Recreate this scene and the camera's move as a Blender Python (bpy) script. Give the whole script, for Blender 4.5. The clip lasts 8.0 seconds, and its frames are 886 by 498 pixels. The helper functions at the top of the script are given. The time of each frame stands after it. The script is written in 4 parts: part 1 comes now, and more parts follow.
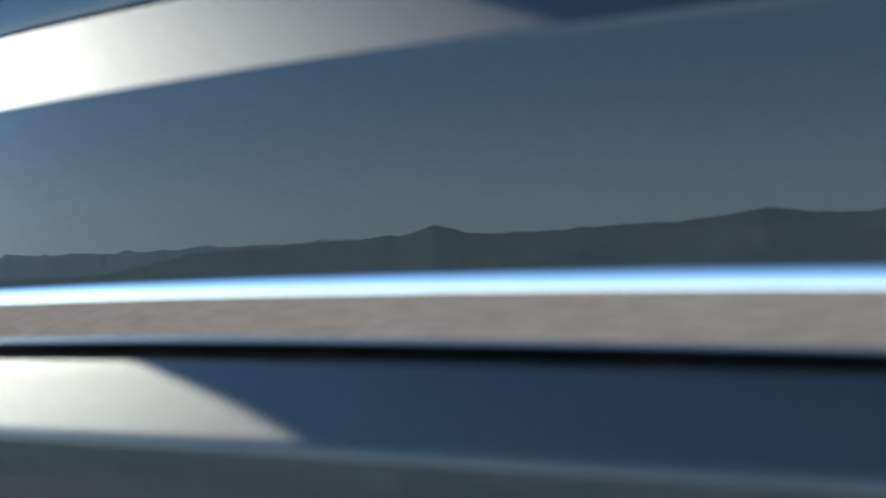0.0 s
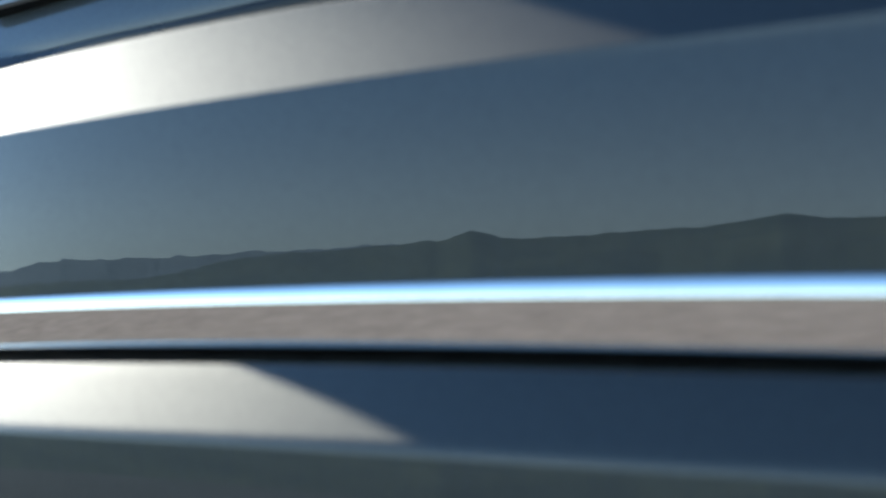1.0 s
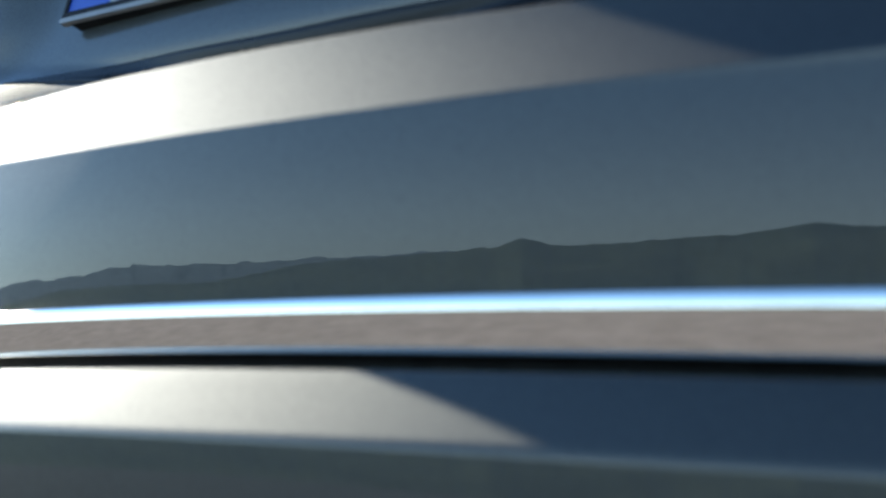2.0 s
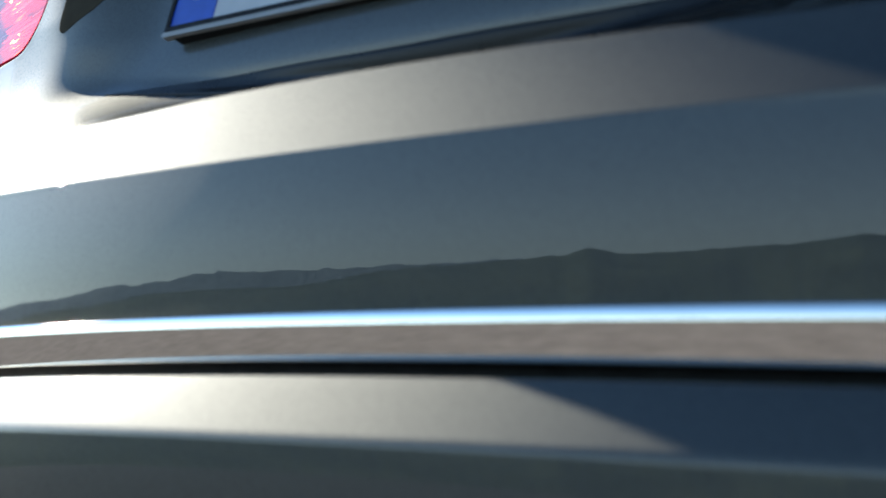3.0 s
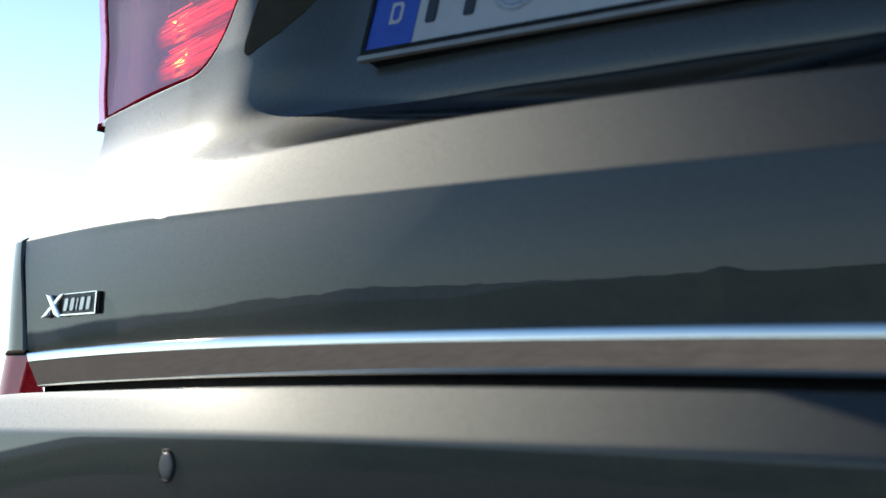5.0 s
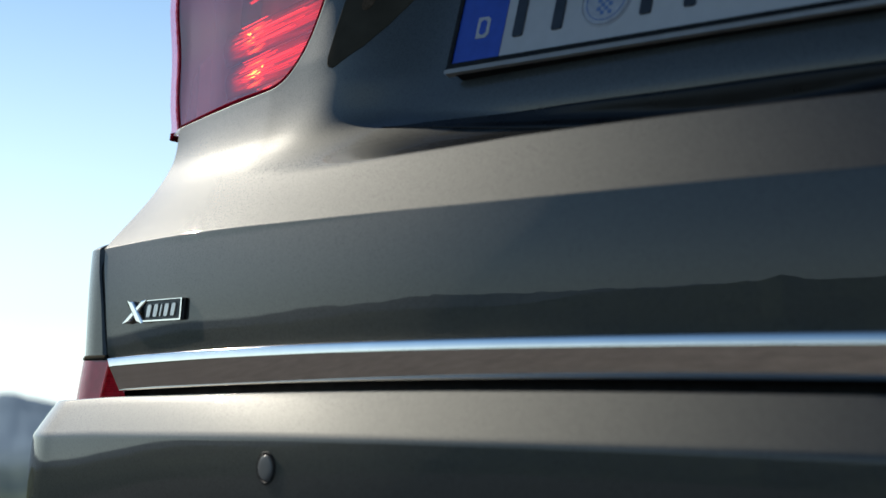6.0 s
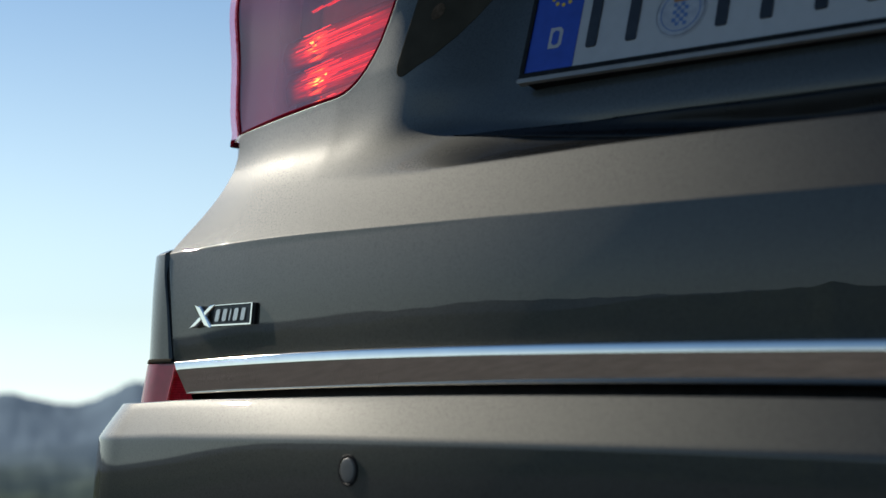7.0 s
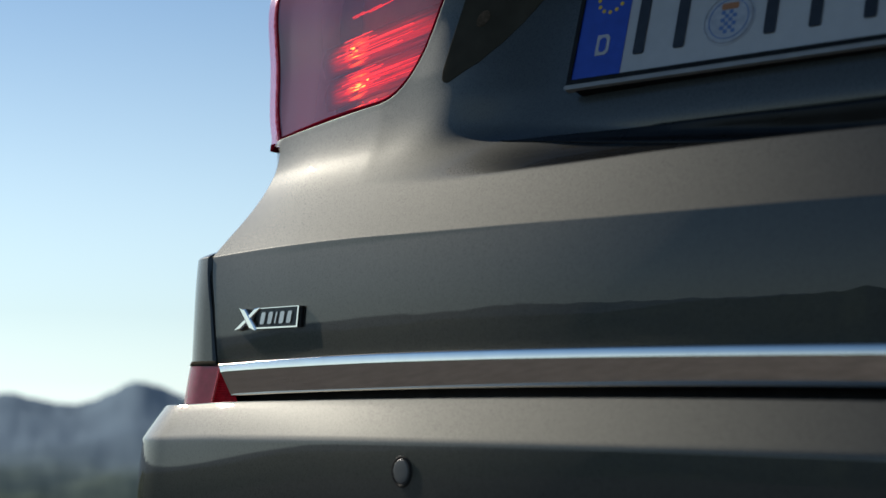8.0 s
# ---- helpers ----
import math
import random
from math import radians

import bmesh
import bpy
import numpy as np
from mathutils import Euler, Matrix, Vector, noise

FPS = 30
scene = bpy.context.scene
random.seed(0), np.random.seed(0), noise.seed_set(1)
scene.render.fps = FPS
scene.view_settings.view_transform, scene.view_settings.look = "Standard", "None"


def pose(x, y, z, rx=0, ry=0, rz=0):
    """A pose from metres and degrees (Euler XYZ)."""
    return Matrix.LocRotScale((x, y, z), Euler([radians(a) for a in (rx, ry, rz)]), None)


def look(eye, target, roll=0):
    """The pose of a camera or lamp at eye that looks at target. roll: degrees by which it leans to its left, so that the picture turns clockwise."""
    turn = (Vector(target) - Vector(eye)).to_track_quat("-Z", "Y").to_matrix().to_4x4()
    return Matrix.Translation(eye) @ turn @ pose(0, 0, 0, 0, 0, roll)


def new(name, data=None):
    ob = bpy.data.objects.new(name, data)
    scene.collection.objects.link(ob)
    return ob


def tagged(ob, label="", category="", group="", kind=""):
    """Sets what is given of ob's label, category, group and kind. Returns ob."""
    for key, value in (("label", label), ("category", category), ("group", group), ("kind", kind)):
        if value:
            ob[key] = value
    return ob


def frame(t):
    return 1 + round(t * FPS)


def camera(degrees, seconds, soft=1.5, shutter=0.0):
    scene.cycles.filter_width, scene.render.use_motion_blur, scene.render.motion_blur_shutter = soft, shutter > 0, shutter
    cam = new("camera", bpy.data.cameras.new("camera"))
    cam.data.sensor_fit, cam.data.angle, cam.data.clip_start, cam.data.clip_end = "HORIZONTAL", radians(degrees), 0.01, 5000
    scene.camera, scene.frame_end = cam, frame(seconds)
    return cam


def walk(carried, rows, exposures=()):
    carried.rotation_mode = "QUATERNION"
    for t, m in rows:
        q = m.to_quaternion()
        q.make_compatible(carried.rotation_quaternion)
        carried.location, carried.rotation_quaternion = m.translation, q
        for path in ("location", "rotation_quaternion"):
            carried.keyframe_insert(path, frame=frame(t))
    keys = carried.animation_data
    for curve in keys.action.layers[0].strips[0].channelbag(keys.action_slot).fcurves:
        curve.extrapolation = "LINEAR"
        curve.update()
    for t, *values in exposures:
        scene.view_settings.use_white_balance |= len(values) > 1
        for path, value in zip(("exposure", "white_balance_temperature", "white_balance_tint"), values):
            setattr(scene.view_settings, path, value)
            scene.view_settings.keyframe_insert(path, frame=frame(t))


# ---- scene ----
# ---------------------------------------------------------------- camera
cam = camera(32.38, 8.0, soft=1.5)
cam.data.dof.use_dof = True
cam.data.dof.focus_distance = 1.42
cam.data.dof.aperture_fstop = 6.3


def stand(x, y, z, yaw, pitch, roll=1.032):
    """A camera pose from a place and degrees: yaw to the left of +y, pitch up, roll as look() takes it."""
    a, b = radians(yaw), radians(pitch)
    ahead = Vector((-math.sin(a) * math.cos(b), math.cos(a) * math.cos(b), math.sin(b)))
    eye = Vector((x, y, z))
    return look(eye, eye + ahead, roll)


walk(cam, [
    (0.0, stand(0.6862, -0.4398, 0.7558, 39.939, 5.748)),
    (1.0, stand(0.6663, -0.4842, 0.7561, 39.757, 5.737)),
    (1.5, stand(0.6533, -0.5075, 0.7571, 39.706, 5.734)),
    (2.8, stand(0.6243, -0.5923, 0.7607, 40.048, 5.569)),
    (3.5, stand(0.5933, -0.6333, 0.7641, 40.075, 5.552)),
    (4.0, stand(0.5796, -0.6710, 0.7632, 40.081, 5.557)),
    (4.5, stand(0.5576, -0.7010, 0.7648, 40.081, 5.564)),
    (5.8, stand(0.5128, -0.7902, 0.7632, 40.065, 5.776)),
    (6.5, stand(0.4906, -0.8315, 0.7641, 40.066, 5.783)),
    (7.0, stand(0.4758, -0.8584, 0.7649, 40.066, 5.787)),
    (7.5, stand(0.4657, -0.8792, 0.7657, 40.065, 5.787)),
    (8.0, stand(0.4565, -0.8977, 0.7658, 40.063, 5.788)),
], exposures=[(0.0, 1.90, 6400, 9), (1.5, 1.90, 6400, 9), (2.8, 1.68, 6600, 9), (4.0, 1.21, 6700, 9), (4.7, 0.89, 6700, 10), (6.0, 0.29, 6800, 11), (7.0, -0.03, 6850, 11), (8.0, -0.08, 6850, 11)])

# ---------------------------------------------------------------- daylight
SUN_DIR = Vector((-0.8763, 0.0870, 0.4741)).normalized()
world = bpy.data.worlds.new("sky")
scene.world = world
world.use_nodes = True
wn = world.node_tree
sky = wn.nodes.new("ShaderNodeTexSky")
sky.sky_type = "NISHITA"
sky.sun_disc = False
sky.sun_elevation = math.asin(SUN_DIR.z)
sky.sun_rotation = math.atan2(SUN_DIR.x, SUN_DIR.y)
sky.altitude = 1200
sky.dust_density = 0.0
sky.ozone_density = 2.0
wn.nodes["Background"].inputs["Strength"].default_value = 0.10
clear = wn.nodes.new("ShaderNodeMix")
clear.data_type = "RGBA"
clear.blend_type = "MULTIPLY"
clear.inputs[0].default_value = 1.0
clear.inputs[7].default_value = (0.82, 1.0, 1.08, 1)
# milky air low over the horizon takes the colour out of the sky there
aim = wn.nodes.new("ShaderNodeTexCoord")
split = wn.nodes.new("ShaderNodeSeparateXYZ")
milky = wn.nodes.new("ShaderNodeMapRange")
milky.inputs["From Min"].default_value, milky.inputs["From Max"].default_value = 0.0, 0.34
milky.inputs["To Min"].default_value, milky.inputs["To Max"].default_value = 0.25, 1.0
hue = wn.nodes.new("ShaderNodeHueSaturation")
wn.links.new(aim.outputs["Generated"], split.inputs[0])
wn.links.new(split.outputs[2], milky.inputs["Value"])
wn.links.new(milky.outputs[0], hue.inputs["Saturation"])
wn.links.new(sky.outputs[0], hue.inputs["Color"])
depth = wn.nodes.new("ShaderNodeValToRGB")      # brighter low air, deeper zenith
for at, value in ((0.15, 0.55), (0.35, 0.55), (0.65, 0.37)):
    depth.color_ramp.elements.new(at).color = (value, value, value, 1)
depth.color_ramp.elements[0].color = (0.5, 0.5, 0.5, 1)
depth.color_ramp.elements[-1].color = (0.33, 0.33, 0.33, 1)
depth.color_ramp.interpolation = "EASE"
double = wn.nodes.new("ShaderNodeMath")
double.operation = "MULTIPLY"
double.inputs[1].default_value = 2.0
wn.links.new(split.outputs[2], depth.inputs[0])
wn.links.new(depth.outputs[0], double.inputs[0])
wn.links.new(double.outputs[0], hue.inputs["Value"])
wn.links.new(hue.outputs[0], clear.inputs[6])
wn.links.new(clear.outputs[2], wn.nodes["Background"].inputs["Color"])

sun = new("sun", bpy.data.lights.new("sun", "SUN"))
sun.data.energy = 5.0
sun.data.angle = radians(0.55)
sun.data.color = (1.0, 0.945, 0.86)
sun.matrix_world = look(Vector((0, 0, 5)) + SUN_DIR * 10, (0, 0, 5))


# ---------------------------------------------------------------- materials
def material(name, color, rough=0.5, metal=0.0, coat=0.0, coat_rough=0.03, spec=0.5):
    m = bpy.data.materials.new(name)
    m.use_nodes = True
    b = m.node_tree.nodes["Principled BSDF"]
    b.inputs["Base Color"].default_value = (*color, 1)
    b.inputs["Roughness"].default_value = rough
    b.inputs["Metallic"].default_value = metal
    b.inputs["Coat Weight"].default_value = coat
    b.inputs["Coat Roughness"].default_value = coat_rough
    b.inputs["Specular IOR Level"].default_value = spec
    return m


def mottle(m, scale, low, high, bump=0.0, detail=5.0, rough=None, second=None):
    """Varies a material's colour between low and high with noise at a real-world size; bump in metres."""
    t = m.node_tree
    b = t.nodes["Principled BSDF"]
    co = t.nodes.new("ShaderNodeTexCoord")
    n = t.nodes.new("ShaderNodeTexNoise")
    n.inputs["Scale"].default_value = scale
    n.inputs["Detail"].default_value = detail
    t.links.new(co.outputs["Object"], n.inputs["Vector"])
    fac = n.outputs["Fac"]
    if second:
        n2 = t.nodes.new("ShaderNodeTexNoise")
        n2.inputs["Scale"].default_value = second
        n2.inputs["Detail"].default_value = 3
        t.links.new(co.outputs["Object"], n2.inputs["Vector"])
        mx = t.nodes.new("ShaderNodeMath")
        mx.operation = "MULTIPLY_ADD"
        mx.inputs[1].default_value = 0.55
        hv = t.nodes.new("ShaderNodeMath")
        hv.operation = "MULTIPLY"
        hv.inputs[1].default_value = 0.45
        t.links.new(n2.outputs["Fac"], hv.inputs[0])
        t.links.new(n.outputs["Fac"], mx.inputs[0])
        t.links.new(hv.outputs[0], mx.inputs[2])
        fac = mx.outputs[0]
    r = t.nodes.new("ShaderNodeValToRGB")
    r.color_ramp.elements[0].position, r.color_ramp.elements[0].color = 0.3, (*low, 1)
    r.color_ramp.elements[1].position, r.color_ramp.elements[1].color = 0.7, (*high, 1)
    t.links.new(fac, r.inputs[0])
    t.links.new(r.outputs[0], b.inputs["Base Color"])
    if rough:
        q = t.nodes.new("ShaderNodeMapRange")
        q.inputs["To Min"].default_value, q.inputs["To Max"].default_value = rough
        t.links.new(fac, q.inputs["Value"])
        t.links.new(q.outputs[0], b.inputs["Roughness"])
    if bump:
        u = t.nodes.new("ShaderNodeBump")
        u.inputs["Distance"].default_value = bump
        u.inputs["Strength"].default_value = 1.0
        t.links.new(fac, u.inputs["Height"])
        t.links.new(u.outputs[0], b.inputs["Normal"])
    return m


def paint_material():
    """Grey-bronze metallic paint: flakes of varying brightness and lean under a clear coat."""
    m = material("metallic_paint", (0.060, 0.058, 0.053), 0.60, 0.92, 1.0, 0.005)
    t = m.node_tree
    b = t.nodes["Principled BSDF"]
    b.inputs["Specular Tint"].default_value = (0.76, 0.76, 0.76, 1)
    co = t.nodes.new("ShaderNodeTexCoord")
    v = t.nodes.new("ShaderNodeTexVoronoi")
    v.inputs["Scale"].default_value = 1800
    t.links.new(co.outputs["Object"], v.inputs["Vector"])
    n = t.nodes.new("ShaderNodeTexNoise")
    n.inputs["Scale"].default_value = 640
    n.inputs["Detail"].default_value = 3
    t.links.new(co.outputs["Object"], n.inputs["Vector"])
    sep = t.nodes.new("ShaderNodeSeparateColor")
    t.links.new(v.outputs["Color"], sep.inputs[0])
    mul = t.nodes.new("ShaderNodeMath")
    mul.operation = "MULTIPLY_ADD"
    mul.inputs[1].default_value = 0.5
    t.links.new(sep.outputs[0], mul.inputs[0])
    t.links.new(n.outputs["Fac"], mul.inputs[2])
    r = t.nodes.new("ShaderNodeValToRGB")
    r.color_ramp.elements[0].position, r.color_ramp.elements[0].color = 0.3, (0.0400, 0.0411, 0.0371, 1)
    r.color_ramp.elements[1].position, r.color_ramp.elements[1].color = 1.2 / 1.5, (0.0765, 0.0783, 0.0708, 1)
    t.links.new(mul.outputs[0], r.inputs[0])
    t.links.new(r.outputs[0], b.inputs["Base Color"])
    # a second set of flakes lies flatter and gives the sharper core of the sheen
    flat = t.nodes.new("ShaderNodeBsdfPrincipled")
    flat.inputs["Roughness"].default_value = 0.26
    flat.inputs["Metallic"].default_value = 0.92
    flat.inputs["Coat Weight"].default_value = 1.0
    flat.inputs["Coat Roughness"].default_value = 0.005
    flat.inputs["Specular Tint"].default_value = (0.76, 0.76, 0.76, 1)
    t.links.new(r.outputs[0], flat.inputs["Base Color"])
    # most flakes lie within a narrow lean of the surface: a sheen that ends early, under the same clear coat
    flakes = t.nodes.new("ShaderNodeBsdfGlossy")
    flakes.distribution = "BECKMANN"
    flakes.inputs["Roughness"].default_value = 0.635
    t.links.new(r.outputs[0], flakes.inputs["Color"])
    skin_gloss = t.nodes.new("ShaderNodeBsdfGlossy")
    skin_gloss.inputs["Roughness"].default_value = 0.005
    facing, fifth, clear_coat = t.nodes.new("ShaderNodeLayerWeight"), t.nodes.new("ShaderNodeMath"), t.nodes.new("ShaderNodeMapRange")
    facing.inputs["Blend"].default_value = 0.5
    fifth.operation = "POWER"
    fifth.inputs[1].default_value = 5.0
    clear_coat.inputs["To Min"].default_value, clear_coat.inputs["To Max"].default_value = 0.04, 1.0
    t.links.new(facing.outputs["Facing"], fifth.inputs[0])
    t.links.new(fifth.outputs[0], clear_coat.inputs["Value"])
    coated = t.nodes.new("ShaderNodeMixShader")
    t.links.new(clear_coat.outputs[0], coated.inputs[0])
    t.links.new(flakes.outputs[0], coated.inputs[1])
    t.links.new(skin_gloss.outputs[0], coated.inputs[2])
    body, both = t.nodes.new("ShaderNodeMixShader"), t.nodes.new("ShaderNodeMixShader")
    body.inputs[0].default_value = 0.78
    both.inputs[0].default_value = 0.045
    t.links.new(b.outputs[0], body.inputs[1])
    t.links.new(coated.outputs[0], body.inputs[2])
    t.links.new(body.outputs[0], both.inputs[1])
    t.links.new(flat.outputs[0], both.inputs[2])
    t.links.new(both.outputs[0], t.nodes["Material Output"].inputs[0])
    grain = t.nodes.new("ShaderNodeTexNoise")
    grain.inputs["Scale"].default_value = 1500
    grain.inputs["Detail"].default_value = 2
    t.links.new(co.outputs["Object"], grain.inputs["Vector"])
    lean = t.nodes.new("ShaderNodeBump")
    lean.inputs["Distance"].default_value = 0.00006
    t.links.new(grain.outputs["Fac"], lean.inputs["Height"])
    t.links.new(lean.outputs[0], b.inputs["Normal"])
    t.links.new(lean.outputs[0], flat.inputs["Normal"])
    t.links.new(lean.outputs[0], flakes.inputs["Normal"])
    return m


PAINT = paint_material()
CHROME = mottle(material("chrome", (0.86, 0.83, 0.78), 0.06, 1.0), 30, (0.82, 0.79, 0.74), (0.89, 0.86, 0.81), rough=(0.025, 0.05))
SATIN = mottle(material("satin_chrome", (0.62, 0.62, 0.61), 0.3, 0.9), 60, (0.55, 0.55, 0.54), (0.68, 0.68, 0.67))
BLACK = mottle(material("black_rubber", (0.012, 0.012, 0.012), 0.6, spec=0.1), 60, (0.008, 0.008, 0.008), (0.018, 0.018, 0.018), 0.0002)
# black of the strip that stands in for the recess wall's dark reflection
REFLECTION_BLACK = mottle(material("reflection_black", (0.006, 0.006, 0.006), 0.3, spec=0.22), 40, (0.004, 0.004, 0.004), (0.009, 0.009, 0.009), rough=(0.22, 0.36))
SMOKE = mottle(material("smoked_plastic", (0.035, 0.027, 0.02), 0.6, spec=0.0), 40, (0.050, 0.045, 0.034), (0.068, 0.061, 0.047))
BULB_BROWN = mottle(material("smoked_bulb", (0.09, 0.06, 0.04), 0.5, spec=0.0), 300, (0.06, 0.045, 0.03), (0.14, 0.10, 0.07))
PLATE_WHITE = mottle(material("plate_white", (0.46, 0.46, 0.45), 0.35), 90, (0.43, 0.43, 0.42), (0.49, 0.49, 0.48), second=8)
PLATE_BLUE = mottle(material("plate_blue", (0.01, 0.05, 0.5), 0.35), 90, (0.010, 0.055, 0.36), (0.014, 0.07, 0.44))
PLATE_INK = mottle(material("plate_black", (0.012, 0.014, 0.018), 0.4), 120, (0.01, 0.012, 0.015), (0.02, 0.022, 0.026))
GOLD = material("plate_yellow", (0.75, 0.5, 0.05), 0.4)
GREY_PLASTIC = mottle(material("grey_plastic", (0.24, 0.24, 0.235), 0.4), 50, (0.21, 0.21, 0.205), (0.27, 0.27, 0.26))
SENSOR_GREY = mottle(material("sensor_grey", (0.10, 0.104, 0.10), 0.4), 50, (0.092, 0.096, 0.092), (0.112, 0.116, 0.11))
LIP_GREY = mottle(material("lip_grey", (0.27, 0.27, 0.26), 0.45), 50, (0.24, 0.24, 0.23), (0.30, 0.30, 0.285))
SEAL_GREY = mottle(material("seal_silver", (0.4, 0.42, 0.45), 0.4), 200, (0.34, 0.36, 0.4), (0.46, 0.48, 0.5))
SEAL_BLUE = material("seal_blue", (0.10, 0.19, 0.40), 0.4)
SEAL_RED = material("seal_orange", (0.4, 0.16, 0.06), 0.4)
TYRE = mottle(material("tyre_rubber", (0.02, 0.02, 0.02), 0.85), 40, (0.014, 0.014, 0.014), (0.03, 0.029, 0.027), 0.001)
ALLOY = mottle(material("alloy", (0.5, 0.5, 0.5), 0.3, 0.9), 20, (0.45, 0.45, 0.45), (0.55, 0.55, 0.55))
GLASS = material("dark_glass", (0.012, 0.013, 0.014), 0.03, 0.0, 0.0, 0.03, 0.6)


def lens_material(name, tint, haze, body):
    """Coloured clear plastic: lets light through in its tint, with a glossy skin and a haze of its own, thinner over the inner field than the outer one."""
    m = bpy.data.materials.new(name)
    m.use_nodes = True
    t = m.node_tree
    b = t.nodes["Principled BSDF"]
    b.inputs["Base Color"].default_value = (*body, 1)
    b.inputs["Roughness"].default_value = 0.04
    tr = t.nodes.new("ShaderNodeBsdfTransparent")
    tr.inputs[0].default_value = (*tint, 1)
    fr = t.nodes.new("ShaderNodeFresnel")
    fr.inputs["IOR"].default_value = 1.5
    gl = t.nodes.new("ShaderNodeBsdfGlossy")
    gl.inputs["Roughness"].default_value = 0.03
    gl.inputs["Color"].default_value = (0.92, 0.76, 0.82, 1)
    mix = t.nodes.new("ShaderNodeMixShader")
    co, sep = t.nodes.new("ShaderNodeTexCoord"), t.nodes.new("ShaderNodeSeparateXYZ")
    side, field = t.nodes.new("ShaderNodeMath"), t.nodes.new("ShaderNodeMapRange")
    side.operation = "ABSOLUTE"
    field.interpolation_type = "SMOOTHSTEP"
    field.inputs["From Min"].default_value, field.inputs["From Max"].default_value = 0.585, 0.645
    field.inputs["To Min"].default_value, field.inputs["To Max"].default_value = haze
    t.links.new(co.outputs["Object"], sep.inputs[0])
    t.links.new(sep.outputs[0], side.inputs[0])
    t.links.new(side.outputs[0], field.inputs["Value"])
    t.links.new(field.outputs[0], mix.inputs[0])
    top = t.nodes.new("ShaderNodeMixShader")
    t.links.new(tr.outputs[0], mix.inputs[1])
    t.links.new(b.outputs[0], mix.inputs[2])
    t.links.new(fr.outputs[0], top.inputs[0])
    t.links.new(mix.outputs[0], top.inputs[1])
    t.links.new(gl.outputs[0], top.inputs[2])
    t.links.new(top.outputs[0], t.nodes["Material Output"].inputs[0])
    return m


RED_LENS = lens_material("red_lens", (0.92, 0.19, 0.23), (0.15, 0.31), (1.0, 0.38, 0.45))
RIM_RED = mottle(material("lens_rim_red", (0.14, 0.003, 0.010), 0.5, spec=0.0), 70, (0.11, 0.002, 0.008), (0.18, 0.004, 0.014))
WEDGE_RED = mottle(material("wedge_red", (0.3, 0.005, 0.01), 0.3, spec=0.05), 300, (0.48, 0.005, 0.010), (0.72, 0.014, 0.024))
RIB_RED = mottle(material("rib_red", (0.75, 0.02, 0.03), 0.15, spec=0.5), 300, (0.6, 0.01, 0.02), (0.85, 0.04, 0.05))
RED_OUTER = mottle(material("red_outer_lens", (0.7, 0.1, 0.14), 0.25, spec=0.3), 110, (0.80, 0.10, 0.15), (1.0, 0.55, 0.60), detail=2)
_t = RED_OUTER.node_tree
_thin, _mixed = _t.nodes.new("ShaderNodeBsdfTranslucent"), _t.nodes.new("ShaderNodeMixShader")     # thin red plastic that the sun shines through
_thin.inputs[0].default_value = (1.0, 0.40, 0.46, 1)
_mixed.inputs[0].default_value = 0.55
_t.links.new(_t.nodes["Principled BSDF"].outputs[0], _mixed.inputs[1])
_t.links.new(_thin.outputs[0], _mixed.inputs[2])
_clear, _outer = _t.nodes.new("ShaderNodeBsdfTransparent"), _t.nodes.new("ShaderNodeMixShader")
_clear.inputs[0].default_value = (0.98, 0.80, 0.88, 1)
_outer.inputs[0].default_value = 0.84
_t.links.new(_mixed.outputs[0], _outer.inputs[1])
_t.links.new(_clear.outputs[0], _outer.inputs[2])
_t.links.new(_outer.outputs[0], _t.nodes["Material Output"].inputs[0])
RED_BEAD = mottle(material("red_bead", (0.9, 0.1, 0.15), 0.25, spec=0.4), 210, (0.62, 0.03, 0.07), (1.0, 0.34, 0.42), detail=2)
RED_SOLID = mottle(material("red_reflector", (0.28, 0.006, 0.02), 0.25, 0.0, 0.10, spec=0.2), 70, (0.24, 0.005, 0.016), (0.34, 0.009, 0.028))
LAMP_SHELL = mottle(material("lamp_shell", (0.55, 0.55, 0.62), 0.4, 0.3), 35, (0.48, 0.48, 0.56), (0.60, 0.60, 0.68))
LAMP_DARK = mottle(material("shade_divider", (0.12, 0.11, 0.14), 0.5), 50, (0.10, 0.09, 0.12), (0.14, 0.13, 0.17))
LAMP_RED = mottle(material("lamp_reflector", (0.85, 0.16, 0.08), 0.3, 0.5), 160, (0.8, 0.10, 0.05), (0.95, 0.32, 0.10))
LAMP_AMBER = material("lamp_amber", (1.0, 0.55, 0.12), 0.25, 0.3)
LAMP_PINK = material("lamp_bright_red", (0.9, 0.2, 0.15), 0.25, 0.3)
# brightness of the reflector parts is put in as emission
for lit, glow, power in ((LAMP_RED, (1.0, 0.04, 0.05), 1.2), (LAMP_PINK, (1.0, 0.14, 0.12), 2.2), (LAMP_AMBER, (1.0, 0.72, 0.12), 8.0)):
    lit.node_tree.nodes["Principled BSDF"].inputs["Emission Color"].default_value = (*glow, 1)
    lit.node_tree.nodes["Principled BSDF"].inputs["Emission Strength"].default_value = power


